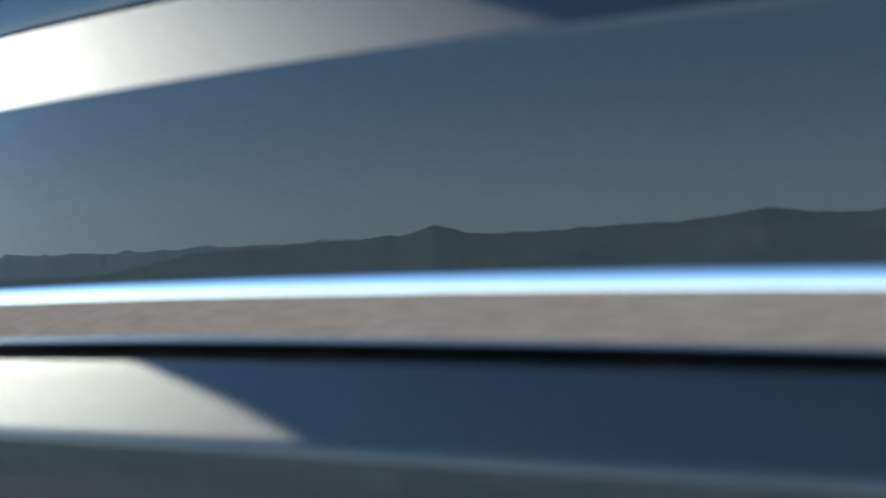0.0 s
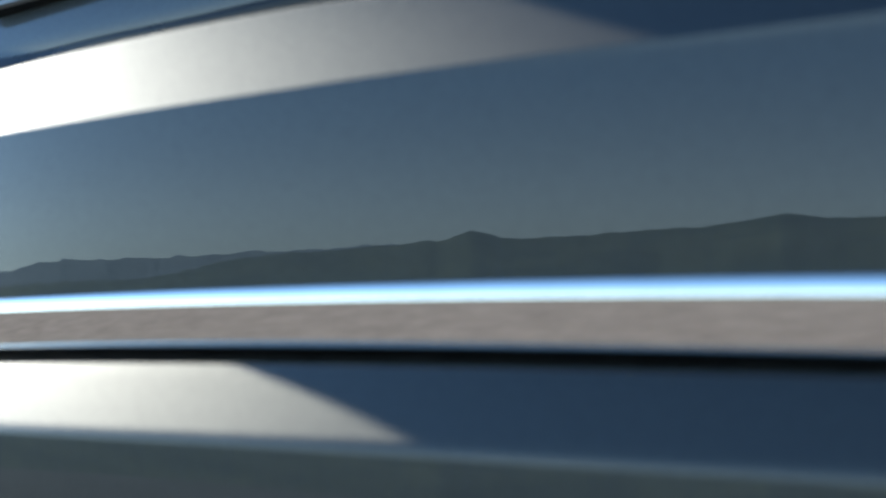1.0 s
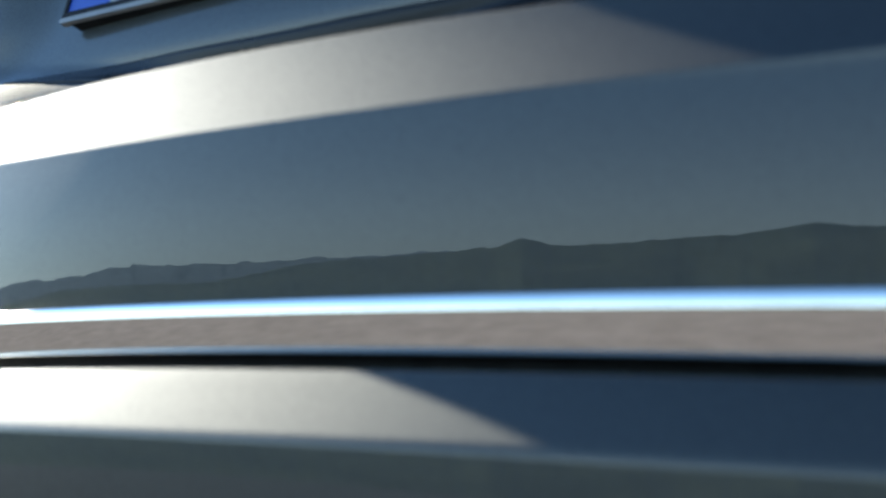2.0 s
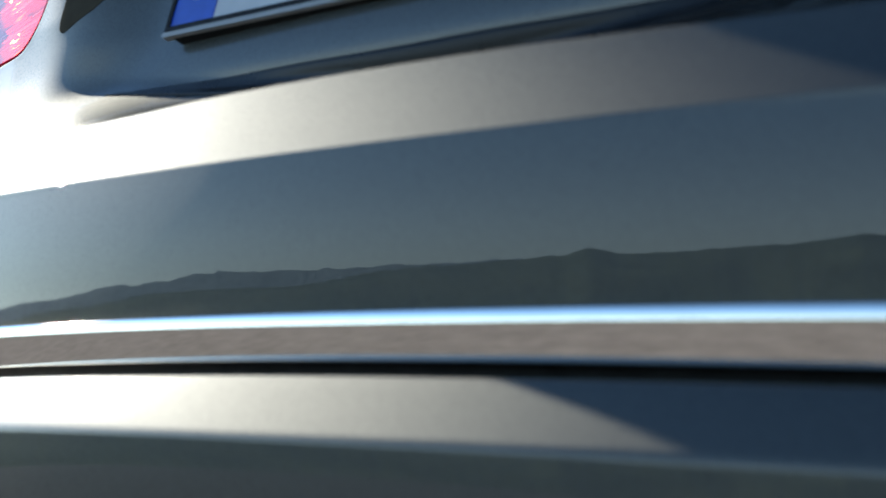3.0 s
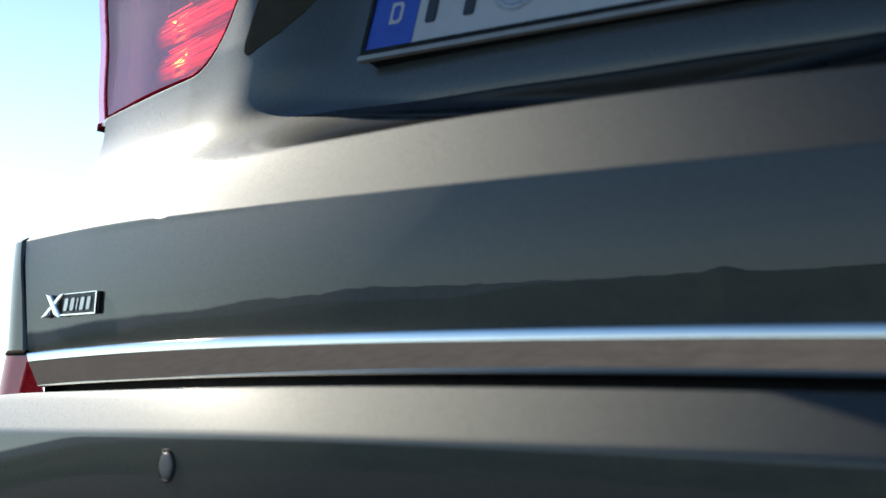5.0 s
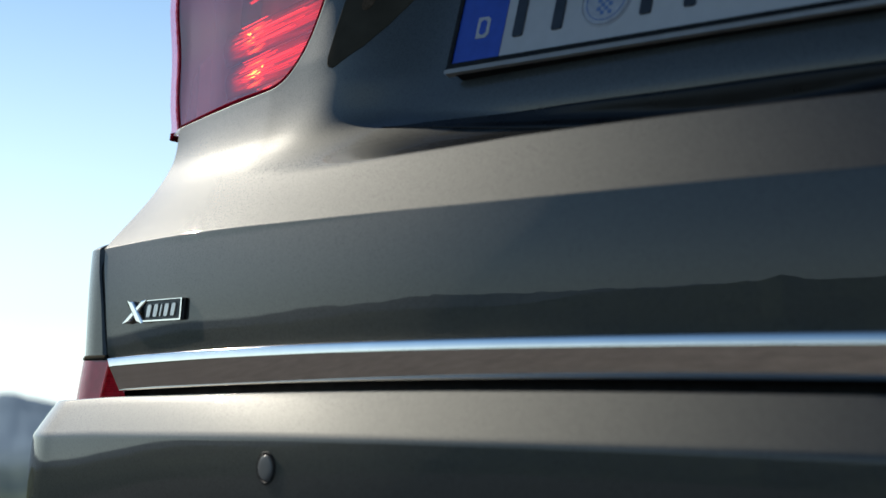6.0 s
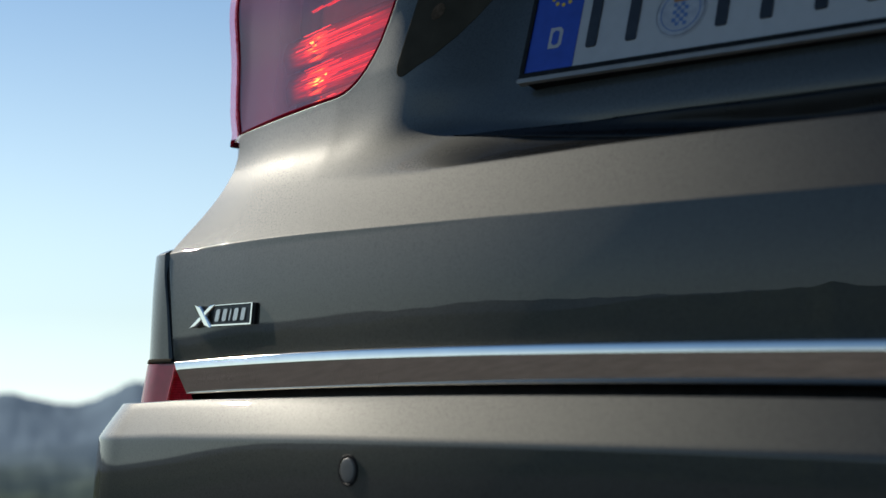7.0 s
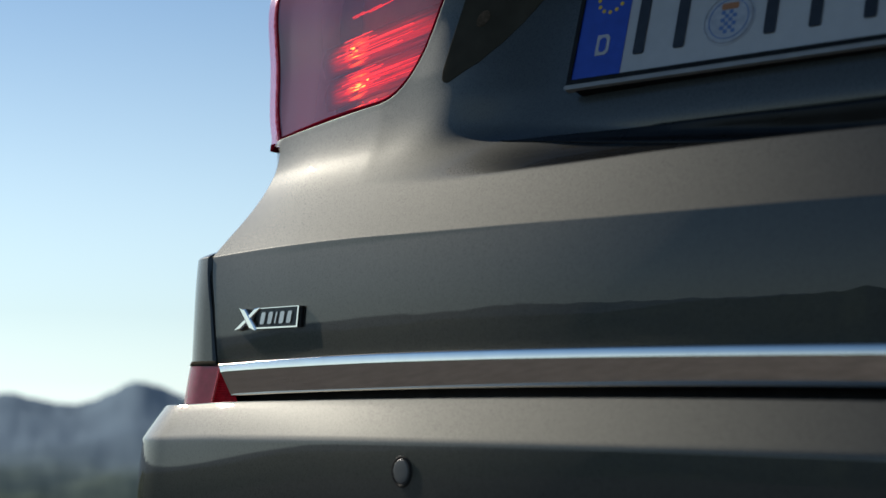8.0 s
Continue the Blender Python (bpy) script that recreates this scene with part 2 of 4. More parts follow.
def streak_material():
    """Ribbed red reflector with streaks of light put in as emission: along its length, fading towards both ends, amber
    towards the outer end.
    """
    m = material("lamp_streaks", (0.32, 0.02, 0.03), 0.3, 0.3)
    t = m.node_tree
    b = t.nodes["Principled BSDF"]
    co = t.nodes.new("ShaderNodeTexCoord")
    sep = t.nodes.new("ShaderNodeSeparateXYZ")
    t.links.new(co.outputs["UV"], sep.inputs[0])
    u, v = sep.outputs[0], sep.outputs[1]

    def math_node(op, a, c=None):
        n = t.nodes.new("ShaderNodeMath")
        n.operation = op
        for k, q in enumerate((a, c)):
            if q is None:
                continue
            if isinstance(q, bpy.types.NodeSocket):
                t.links.new(q, n.inputs[k])
            else:
                n.inputs[k].default_value = q
        return n.outputs[0]

    def ease(q, a, c, lo=0.0, hi=1.0):
        n = t.nodes.new("ShaderNodeMapRange")
        n.interpolation_type = "SMOOTHSTEP"
        for key, value in (("From Min", a), ("From Max", c), ("To Min", lo), ("To Max", hi)):
            n.inputs[key].default_value = value
        t.links.new(q, n.inputs["Value"])
        return n.outputs[0]

    def streaks(along, across, detail, lo, hi):
        w = t.nodes.new("ShaderNodeCombineXYZ")
        t.links.new(math_node("MULTIPLY", u, along), w.inputs[0])
        t.links.new(math_node("MULTIPLY", v, across), w.inputs[1])
        n = t.nodes.new("ShaderNodeTexNoise")
        n.inputs["Scale"].default_value = 1.0
        n.inputs["Detail"].default_value = detail
        n.inputs["Roughness"].default_value = 0.65
        t.links.new(w.outputs[0], n.inputs["Vector"])
        return ease(n.outputs["Fac"], lo, hi)

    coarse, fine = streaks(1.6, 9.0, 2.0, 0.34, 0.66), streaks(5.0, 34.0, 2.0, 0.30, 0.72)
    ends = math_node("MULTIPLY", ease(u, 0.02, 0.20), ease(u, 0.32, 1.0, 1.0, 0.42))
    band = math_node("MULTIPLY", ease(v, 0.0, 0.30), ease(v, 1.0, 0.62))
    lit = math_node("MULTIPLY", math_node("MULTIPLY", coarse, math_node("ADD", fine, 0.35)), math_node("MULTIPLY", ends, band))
    amber_stretch = math_node("MULTIPLY", ease(u, 0.17, 0.27), ease(u, 0.38, 0.28))
    spark = math_node("MULTIPLY", math_node("MULTIPLY", amber_stretch, band), streaks(6.0, 26.0, 1.0, 0.46, 0.64))
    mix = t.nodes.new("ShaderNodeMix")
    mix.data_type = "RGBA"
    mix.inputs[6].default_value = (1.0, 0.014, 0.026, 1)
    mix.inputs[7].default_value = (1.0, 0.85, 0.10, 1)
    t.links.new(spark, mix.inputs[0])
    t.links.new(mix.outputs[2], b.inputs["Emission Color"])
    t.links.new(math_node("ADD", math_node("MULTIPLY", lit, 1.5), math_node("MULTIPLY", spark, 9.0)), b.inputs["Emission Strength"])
    return m


LAMP_STREAKS = streak_material()


def ground_material():
    """Dry brown ground by the car, scrub and woods on the slopes beyond, told apart by their distance and height. Air
    haze is put into the colour of the farthest hills.
    """
    m = material("dry_ground", (0.2, 0.15, 0.11), 0.95, spec=0.0)
    t = m.node_tree
    b = t.nodes["Principled BSDF"]
    geo = t.nodes.new("ShaderNodeNewGeometry")
    ln = t.nodes.new("ShaderNodeVectorMath")
    ln.operation = "LENGTH"
    t.links.new(geo.outputs["Position"], ln.inputs[0])

    def noise_ramp(scale, low, high, p0=0.35, p1=0.65):
        n = t.nodes.new("ShaderNodeTexNoise")
        n.inputs["Scale"].default_value = scale
        n.inputs["Detail"].default_value = 8
        n.inputs["Roughness"].default_value = 0.65
        t.links.new(geo.outputs["Position"], n.inputs["Vector"])
        r = t.nodes.new("ShaderNodeValToRGB")
        r.color_ramp.elements[0].position, r.color_ramp.elements[0].color = p0, (*low, 1)
        r.color_ramp.elements[1].position, r.color_ramp.elements[1].color = p1, (*high, 1)
        t.links.new(n.outputs["Fac"], r.inputs[0])
        return n.outputs["Fac"], r.outputs[0]

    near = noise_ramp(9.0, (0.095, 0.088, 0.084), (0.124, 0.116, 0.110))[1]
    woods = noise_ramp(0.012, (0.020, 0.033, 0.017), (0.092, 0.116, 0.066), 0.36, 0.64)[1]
    # blue-grey of the distant air, put into the base colour
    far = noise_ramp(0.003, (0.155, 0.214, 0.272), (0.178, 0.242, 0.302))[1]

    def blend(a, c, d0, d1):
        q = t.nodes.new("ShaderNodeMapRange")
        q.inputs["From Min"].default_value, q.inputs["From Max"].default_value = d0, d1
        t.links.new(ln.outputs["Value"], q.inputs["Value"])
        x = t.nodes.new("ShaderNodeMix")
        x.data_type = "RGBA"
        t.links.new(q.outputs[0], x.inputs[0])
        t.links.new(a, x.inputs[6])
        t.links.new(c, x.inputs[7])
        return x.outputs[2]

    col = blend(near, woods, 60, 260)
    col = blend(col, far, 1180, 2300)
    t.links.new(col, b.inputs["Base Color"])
    pebbles = noise_ramp(90, (0, 0, 0), (1, 1, 1))[0]
    bp = t.nodes.new("ShaderNodeBump")
    bp.inputs["Distance"].default_value = 0.01
    calm = t.nodes.new("ShaderNodeMapRange")
    calm.inputs["From Min"].default_value, calm.inputs["From Max"].default_value = 5, 60
    calm.inputs["To Min"].default_value, calm.inputs["To Max"].default_value = 1, 0
    t.links.new(ln.outputs["Value"], calm.inputs["Value"])
    t.links.new(calm.outputs[0], bp.inputs["Strength"])
    t.links.new(pebbles, bp.inputs["Height"])
    t.links.new(bp.outputs[0], b.inputs["Normal"])
    return m


GROUND = ground_material()


# ---------------------------------------------------------------- building helpers
def mesh_of(name, verts, faces, mat, smooth=True):
    me = bpy.data.meshes.new(name)
    me.from_pydata([tuple(map(float, v)) for v in verts], [], [tuple(map(int, f)) for f in faces])
    me.materials.append(mat)
    if smooth:
        me.polygons.foreach_set("use_smooth", [True] * len(me.polygons))
    me.validate()
    me.update()
    return me


def part(name, data, parent, label=""):
    ob = new(name, data)
    ob.parent = parent
    if label:
        tagged(ob, label)
    return ob


def sheet(name, points, mat, smooth=True, closed=False, keep=None, flip=False):
    """A mesh from a grid of points [row][column][3]; keep(centre) leaves out quads."""
    p = np.asarray(points, float)
    r, c = p.shape[:2]
    faces = []
    for i in range(r - 1):
        for j in range(c if closed else c - 1):
            k = (j + 1) % c
            q = (i * c + j, i * c + k, (i + 1) * c + k, (i + 1) * c + j)
            if keep is None or keep(p.reshape(-1, 3)[list(q)].mean(0)):
                faces.append(q[::-1] if flip else q)
    return mesh_of(name, p.reshape(-1, 3), faces, mat, smooth)


def solid(name, rings, mat, smooth=False):
    """A closed mesh from stacked rings of points (the same number in each), capped at both ends."""
    p = np.asarray(rings, float)
    r, c = p.shape[:2]
    faces = [(i * c + j, i * c + (j + 1) % c, (i + 1) * c + (j + 1) % c, (i + 1) * c + j) for i in range(r - 1) for j in range(c)]
    faces += [tuple(range(c))[::-1], tuple((r - 1) * c + j for j in range(c))]
    me = mesh_of(name, p.reshape(-1, 3), faces, mat, smooth)
    bm = bmesh.new()
    bm.from_mesh(me)
    bmesh.ops.recalc_face_normals(bm, faces=bm.faces)
    bm.to_mesh(me)
    bm.free()
    return me


def step(a, b, x):
    t = np.clip((np.asarray(x, float) - a) / (b - a), 0, 1)
    return t * t * (3 - 2 * t)


def spline(xs, ys, x):
    """A smooth curve through the given places (cubic, with averaged slopes)."""
    xs, ys, x = np.asarray(xs, float), np.asarray(ys, float), np.asarray(x, float)
    d = np.diff(ys) / np.diff(xs)
    h = np.diff(xs)
    m = np.concatenate([[d[0]], (d[:-1] * h[1:] + d[1:] * h[:-1]) / (h[1:] + h[:-1]), [d[-1]]])
    i = np.clip(np.searchsorted(xs, x) - 1, 0, len(xs) - 2)
    t = (x - xs[i]) / h[i]
    return ((1 + 2 * t) * (1 - t) ** 2 * ys[i] + t * (1 - t) ** 2 * h[i] * m[i]
            + t * t * (3 - 2 * t) * ys[i + 1] + t * t * (t - 1) * h[i] * m[i + 1])


# ---------------------------------------------------------------- ground and hills, one sheet
def ridge(theta, seed, roughness):
    out = np.zeros_like(theta)
    for k in range(6):
        f, a = 3.0 * 2 ** k, roughness ** k
        out += a * np.array([noise.noise((f * math.cos(q), f * math.sin(q), seed + 7.3 * k)) for q in theta])
    return out


def bump(theta, at, width):
    d = (theta - at + math.pi) % (2 * math.pi) - math.pi
    return np.exp(-(d / width) ** 2)


def build_ground():
    """A dry hilltop with a valley round it and two rings of hills beyond."""
    n = 3600
    th = np.linspace(-math.pi, math.pi, n, endpoint=False)
    back = (-math.pi / 2 - th) % (2 * math.pi)          # angle from straight behind, towards the car's left
    back = np.degrees(np.where(back > math.pi, back - 2 * math.pi, back))
    rise = np.interp(back, (-180, -60, -20, -3, 1, 4, 7, 12, 17, 19.2, 21.2, 23.4, 31, 37, 42, 48, 54, 60, 65, 70, 75, 80, 95, 130, 180),
                     (1.0, 2.6, 3.6, 3.9, 3.75, 4.3, 3.5, 3.3, 3.0, 3.05, 3.65, 3.0, 2.55, 2.1, 1.7, 1.45, 1.4, 1.5, 1.35, 1.0, 0.7, 0.2, -0.5, 0.5, 1.0))
    rise2 = np.interp(back, (-180, -60, 0, 10, 18, 24, 31, 36, 43, 50, 56, 61, 66, 69, 73, 80, 95, 130, 180),
                      (1.5, 2.6, 2.9, 3.1, 2.95, 2.95, 2.85, 2.75, 2.65, 2.75, 2.8, 2.4, 2.3, 1.85, 1.6, 1.2, 0.4, 0.6, 1.5))
    near_h = 19.6 * rise + 4.5 * ridge(th, 3.1, 0.74)
    far_h = 57.6 * rise2 + 9 * ridge(th, 11.7, 0.66)
    front = math.atan2(math.cos(radians(51.2)), -math.sin(radians(51.2)))
    near_h = near_h * (1 - bump(th, front, 0.35)) + bump(th, front, 0.35) * -100
    near_h += 2 * bump(th, front - 0.06, 0.05)
    far_h = far_h * (1 - bump(th, front, 0.3)) + bump(th, front, 0.3) * -22 + 51 * bump(th, front, 0.022) + 18 * bump(th, front - 0.06, 0.05) + 19 * bump(th, front + 0.08, 0.02)
    rad = np.concatenate([[0.01], np.geomspace(1.5, 300, 34), np.geomspace(340, 1150, 18), np.geomspace(1200, 4300, 26)])
    scrub = 1 + 1.8 * step(45, 62, back) * (1 - step(85, 100, back))        # taller bushes along one stretch of the crest
    drop = 8.0 + 9.0 * (1 - bump(th, front, 0.8))
    rows = []
    for r in rad:
        z = -0.35 * np.maximum(r - drop, 0) * step(0, 6, r - drop)
        z = np.maximum(z, -75) if r < 330 else np.full(n, -75.0)
        up = step(330, 1100, r)
        z = z + up * (75 + near_h) * (1 - 0.75 * step(1150, 1700, r))
        z = z + step(1800, 3300, r) * (far_h - z)
        if r > 60:
            z = z + min(1.0, (r - 60) / 500) * 15 * step(40, 400, abs(r - 1150)) * np.array([noise.fractal((r / 130 * math.cos(q), r / 130 * math.sin(q), 2.0), 0.9, 2.1, 5) for q in th])
        for crest, wide, size, high in ((1120, 70, 38, 3.6), (1120, 60, 14, 2.6), (3300, 300, 130, 13.0)):
            near = math.exp(-((r - crest) / wide) ** 2)
            if near > 0.02:
                z = z + near * high * (scrub if size < 20 else 1) * np.array([noise.fractal((r / size * math.cos(q), r / size * math.sin(q), 5.0), 0.8, 2.1, 4) for q in th])
        rows.append(np.stack([r * np.cos(th), r * np.sin(th), z], 1))
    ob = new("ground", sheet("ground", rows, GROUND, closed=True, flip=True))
    tagged(ob, "dry brown hilltop ground with wooded hills, haze put into the far colour", "ground", kind="structure")


build_ground()

# ---------------------------------------------------------------- the car's tail
EDGE = 0.700          # half width of the tailgate
CORNER = 0.085        # corner radius seen from above


def bow(x):
    """How far the tail curves forwards at x from the middle."""
    x = np.asarray(x, float)
    return 0.0034 + 0.3255 * x ** 2 - 0.2125 * x ** 4


def plan(s):
    """The tail's outline seen from above, on the side of negative x: s runs from the middle outwards along |x|, then round
    the corner and along the flank. Gives the place and the direction inwards."""
    s = np.asarray(s, float)
    a0 = math.atan(0.651 * EDGE - 0.85 * EDGE ** 3)
    a1 = radians(84)
    arc = CORNER * (a1 - a0)
    ang = a0 + np.clip((s - EDGE) / CORNER, 0, a1 - a0)
    x = np.where(s < EDGE, s, EDGE + CORNER * (np.sin(ang) - math.sin(a0)))
    y = np.where(s < EDGE, bow(np.minimum(s, EDGE)), bow(EDGE) + CORNER * (math.cos(a0) - np.cos(ang)))
    rest = np.maximum(s - EDGE - arc, 0)
    x, y = x + rest * math.cos(a1), y + rest * math.sin(a1)
    turn = np.where(s < EDGE, 0, ang - a0)
    return -x, y, 0.2 * np.sin(turn), 1.0 + 0 * turn


def place(s, inward, z, side=1):
    """Points of the tail: s along the outline (negative: the other side), inward in metres, height."""
    s, inward, z = np.broadcast_arrays(np.asarray(s, float), np.asarray(inward, float), np.asarray(z, float))
    x, y, ix, iy = plan(np.abs(s))
    out = inward < 0
    ang = np.arcsin(np.clip(ix / 0.2, 0, 1))
    ix, iy = np.where(out, np.sin(ang), ix), np.where(out, np.cos(ang), iy)
    x, ix = np.where(s < 0, -x, x), np.where(s < 0, -ix, ix)
    return np.stack([(x + ix * inward) * side, y + iy * inward, z], -1)


LEAN_Z, LEAN = (0.790, 0.822, 0.834, 0.865, 0.908), (-3.0, -2.0, -1.3, 1.35, 5.0)     # the lower panel's lean by height, degrees
_z = np.linspace(0.790, 0.908, 60)
_y = 0.004 + np.concatenate([[0], np.cumsum(np.tan(np.radians(np.interp(0.5 * (_z[1:] + _z[:-1]), LEAN_Z, LEAN))) * np.diff(_z))])
PANEL_TOP = float(_y[-1])
# over the crease the face lies back and rises to upright in one hollow sweep: its lean by height, degrees
SHELF_Z, SHELF_LEAN = (0.908, 0.930, 0.950, 0.970, 0.985, 1.000, 1.015, 1.030, 1.060, 1.100), (41.0, 41.0, 39.5, 37.0, 33.2, 28.2, 21.5, 15.0, 7.5, 5.0)
_s = np.linspace(0.908, 1.100, 97)
_t = np.concatenate([[0], np.cumsum(np.tan(np.radians(np.interp(0.5 * (_s[1:] + _s[:-1]), SHELF_Z, SHELF_LEAN))) * np.diff(_s))])
SKIN_Z = tuple(_s[::8]) + (1.200, 1.300, 1.500, 1.720)
SKIN_Y = tuple(_t[::8]) + tuple(_t[-1] + np.array((0.005, 0.072, 0.156, 0.311)))


def section():
    """The tailgate's section from bottom to top: pairs of inward offset and height, with a tight roll at the crease."""
    pts = [(float(a), float(b)) for a, b in zip(_y, _z)][:-1] + [(float(np.interp(0.9072, _z, _y)), 0.9072)]
    zs = np.concatenate([np.linspace(0.9090, 0.956, 26), np.linspace(0.957, 1.0, 44), np.linspace(1.004, 1.21, 52)])
    up = [(PANEL_TOP + float(v), float(z)) for v, z in zip(spline(SKIN_Z, SKIN_Y, zs), zs)]
    a, b = pts[-1], up[0]
    c = (PANEL_TOP, 0.9081)
    roll = []
    for t in np.linspace(0, 1, 9)[1:-1]:
        roll.append(tuple((1 - t) ** 2 * a[i] + 2 * t * (1 - t) * c[i] + t * t * b[i] for i in (0, 1)))
    return pts + roll + up


# the recess wall leans back, and turns under towards its foot
WALL_Z = np.linspace(0.950, 1.040, 91)
_w = np.cumsum(np.tan(np.radians(np.interp(WALL_Z, (0.962, 0.985, 0.990, 0.996, 1.004, 1.015), (-9.0, -6.5, -5.0, 4.0, 12.0, 16.4)))) * 0.001)
WALL_Y = 0.1275 + _w - np.interp(1.03, WALL_Z, _w)


def swell(x, z):
    """How much further the upper tail stands out in the middle than the lower panel's bow."""
    t = np.clip((np.asarray(z, float) - 0.903) / 0.157, 0, 1)
    return 0.036 * (0.75 * t + 0.25 * t * t * (3 - 2 * t)) * (1 - 0.5 * step(1.135, 1.20, z)) * np.clip(1 - (np.asarray(x, float) / 0.693) ** 2, 0, 1)


def recess_ramp(ax):
    """Height of the recess floor's rise behind its lip."""
    return 0.012 + 0.125 * ax


def crease_lift(x, z):
    """How far the crease bows up across the tail and droops again towards the corners."""
    ax = np.abs(x)
    droop = 0.0095 * (np.clip(ax - 0.42, 0, 1) / 0.27) ** 2
    return (0.032 * x ** 2 - 0.006 - droop) * step(0.84, 0.905, z) * (1 - step(0.912, 1.02, z))


def scoop(ax, z):
    """A shallow hollow round the recess, with a soft edge that turns up beside the lamp."""
    depth = 0.0058 * (1 - step(0.985, 1.10, z))
    for d in (0.503 - ax, z - 0.9530 - 0.007 * step(0.36, 0.46, ax)):
        d = np.clip(d, 0, None)
        d = np.where(d < 0.005, d * d / 0.010, d - 0.0025)
        depth = depth * (1 - np.exp(-d / 0.045))
    return depth


def skin(x, inward, z):
    """The tailgate's outer face with its scooped recess for the plate."""
    ax = np.abs(x)
    z = z + crease_lift(x, z) - 0.006 * (ax / 0.66) ** 4 * (1 - step(0.80, 0.86, z))
    y = bow(x) + inward - swell(x, z) + 0.017 * (np.minimum(z, 0.908) - 0.80) * step(0.54, 0.69, ax) + 0.0055 * (np.clip(ax - 0.60, 0, 1) / 0.095) ** 2 * step(0.90, 0.985, z) * (1 - step(0.995, 1.04, z))
    y = y + scoop(ax, z)
    under = (1 - step(0.20, 0.36, ax)) * (z < 1.03)
    wall = under * np.interp(z, WALL_Z, WALL_Y) + (1 - under) * (0.1275 + 0.295 * (z - 1.03)) + 0.2 * (bow(x) - bow(0))
    ramp = recess_ramp(ax)
    lift = step(0.965, 1.04, z)
    edge = np.clip((0.505 - 0.060 * lift - ax) / 0.17, 0, 1)
    edge = edge ** 3 * (edge * (edge * 6 - 15) + 10)
    up = np.clip((z - 0.9526) / ramp, 0, 1)
    far = step(0.15, 0.42, ax)
    m = ((1 - (1 - up) ** 2) * (1 - far) + step(0, 1, up) * far) * edge * (1 - step(1.165, 1.185, z))
    return np.stack([x, y + m * (np.maximum(wall, y) - y), z], -1)


SECTION = np.array(section())


def skin_at(x, z, proud=0.0):
    """A point on the tailgate's face at x and height z, proud metres in front of it."""
    x, z = np.broadcast_arrays(np.asarray(x, float), np.asarray(z, float))
    q = skin(x, np.interp(z, SECTION[:, 1], SECTION[:, 0]), z)
    q[..., 1] -= proud
    return q


def lamp_side(z):
    """The lens's upright outer edge."""
    return spline((1.0395, 1.06, 1.09, 1.14, 1.19, 1.25), (-0.6970, -0.7060, -0.7120, -0.7155, -0.7215, -0.7280), z)


def lamp_outline(grow=0.0):
    """The left lamp's outline on the tail as x and height, seen from behind: pointed outer foot, rounded inner corner."""
    def curve(p0, p1, p2, n):
        return [tuple((1 - t) ** 2 * p0[i] + 2 * t * (1 - t) * p1[i] + t * t * p2[i] for i in (0, 1)) for t in np.linspace(0, 1, n, endpoint=False)]

    pts = curve((-0.6970, 1.0392), (-0.6318, 1.0454), (-0.5073, 1.0470), 12)
    pts += curve((-0.5073, 1.0470), (-0.4645, 1.0483), (-0.4346, 1.0884), 14)
    pts += curve((-0.4346, 1.0884), (-0.4076, 1.1329), (-0.3830, 1.190), 8)
    pts += curve((-0.3830, 1.190), (-0.396, 1.24), (-0.501, 1.245), 6)
    pts += curve((-0.501, 1.245), (-0.655, 1.254), (-0.7280, 1.250), 6)
    pts += [(float(lamp_side(z)), float(z)) for z in np.linspace(1.250, 1.0395, 16)[:-1]]
    c = np.array([-0.60, 1.14])
    p = np.array(pts)
    d = p - c
    return p + d / np.linalg.norm(d, axis=1)[:, None] * grow


def inside(poly, x, z):
    hit = False
    for (x0, z0), (x1, z1) in zip(poly, np.roll(poly, -1, 0)):
        if (z0 > z) != (z1 > z) and x < (x1 - x0) * (z - z0) / (z1 - z0) + x0:
            hit = not hit
    return hit


def patch(name, poly, mat, proud, thick, rim=None, steps=26):
    """A lid that follows the tail within an outline: front face, edge and back."""
    poly = np.asarray(poly, float)
    bm = bmesh.new()
    c = poly.mean(0)
    n = len(poly)
    rings = []
    for f in [k / steps for k in range(steps)] + [0.985, 1.0]:
        q = c + (poly - c) * f
        w = skin_at(q[:, 0], q[:, 1], proud)
        rings.append([bm.verts.new(v) for v in w])
    back = skin_at(poly[:, 0], poly[:, 1], proud - thick)
    rings.append([bm.verts.new(v) for v in back])
    for a, b in zip(rings, rings[1:]):
        for j in range(n):
            k = (j + 1) % n
            bm.faces.new((a[j], b[j], b[k], a[k]))
    bmesh.ops.remove_doubles(bm, verts=bm.verts, dist=1e-5)
    bmesh.ops.recalc_face_normals(bm, faces=bm.faces)
    me = bpy.data.meshes.new(name)
    bm.to_mesh(me)
    bm.free()
    me.materials.append(mat)
    me.polygons.foreach_set("use_smooth", [True] * len(me.polygons))
    me.update()
    return me


def dense(poly, gap=0.006):
    """An outline with more points on its long sides."""
    out = []
    for a, b in zip(np.asarray(poly), np.roll(np.asarray(poly), -1, 0)):
        k = max(1, int(np.linalg.norm(b - a) / gap))
        out += [a + (b - a) * i / k for i in range(k)]
    return np.array(out)


def box(x0, x1, y0, y1, z0, z1, bevel=0.0):
    """Eight-sided rings for solid(): a block with its long edges cut."""
    b = bevel
    ring = [(x0 + b, z0), (x1 - b, z0), (x1, z0 + b), (x1, z1 - b), (x1 - b, z1), (x0 + b, z1), (x0, z1 - b), (x0, z0 + b)]
    return [[(x, y, z) for x, z in ring] for y in (y0, y1)]


car = new("car")
tagged(car, "grey-bronze metallic estate car on dry open ground", "car")


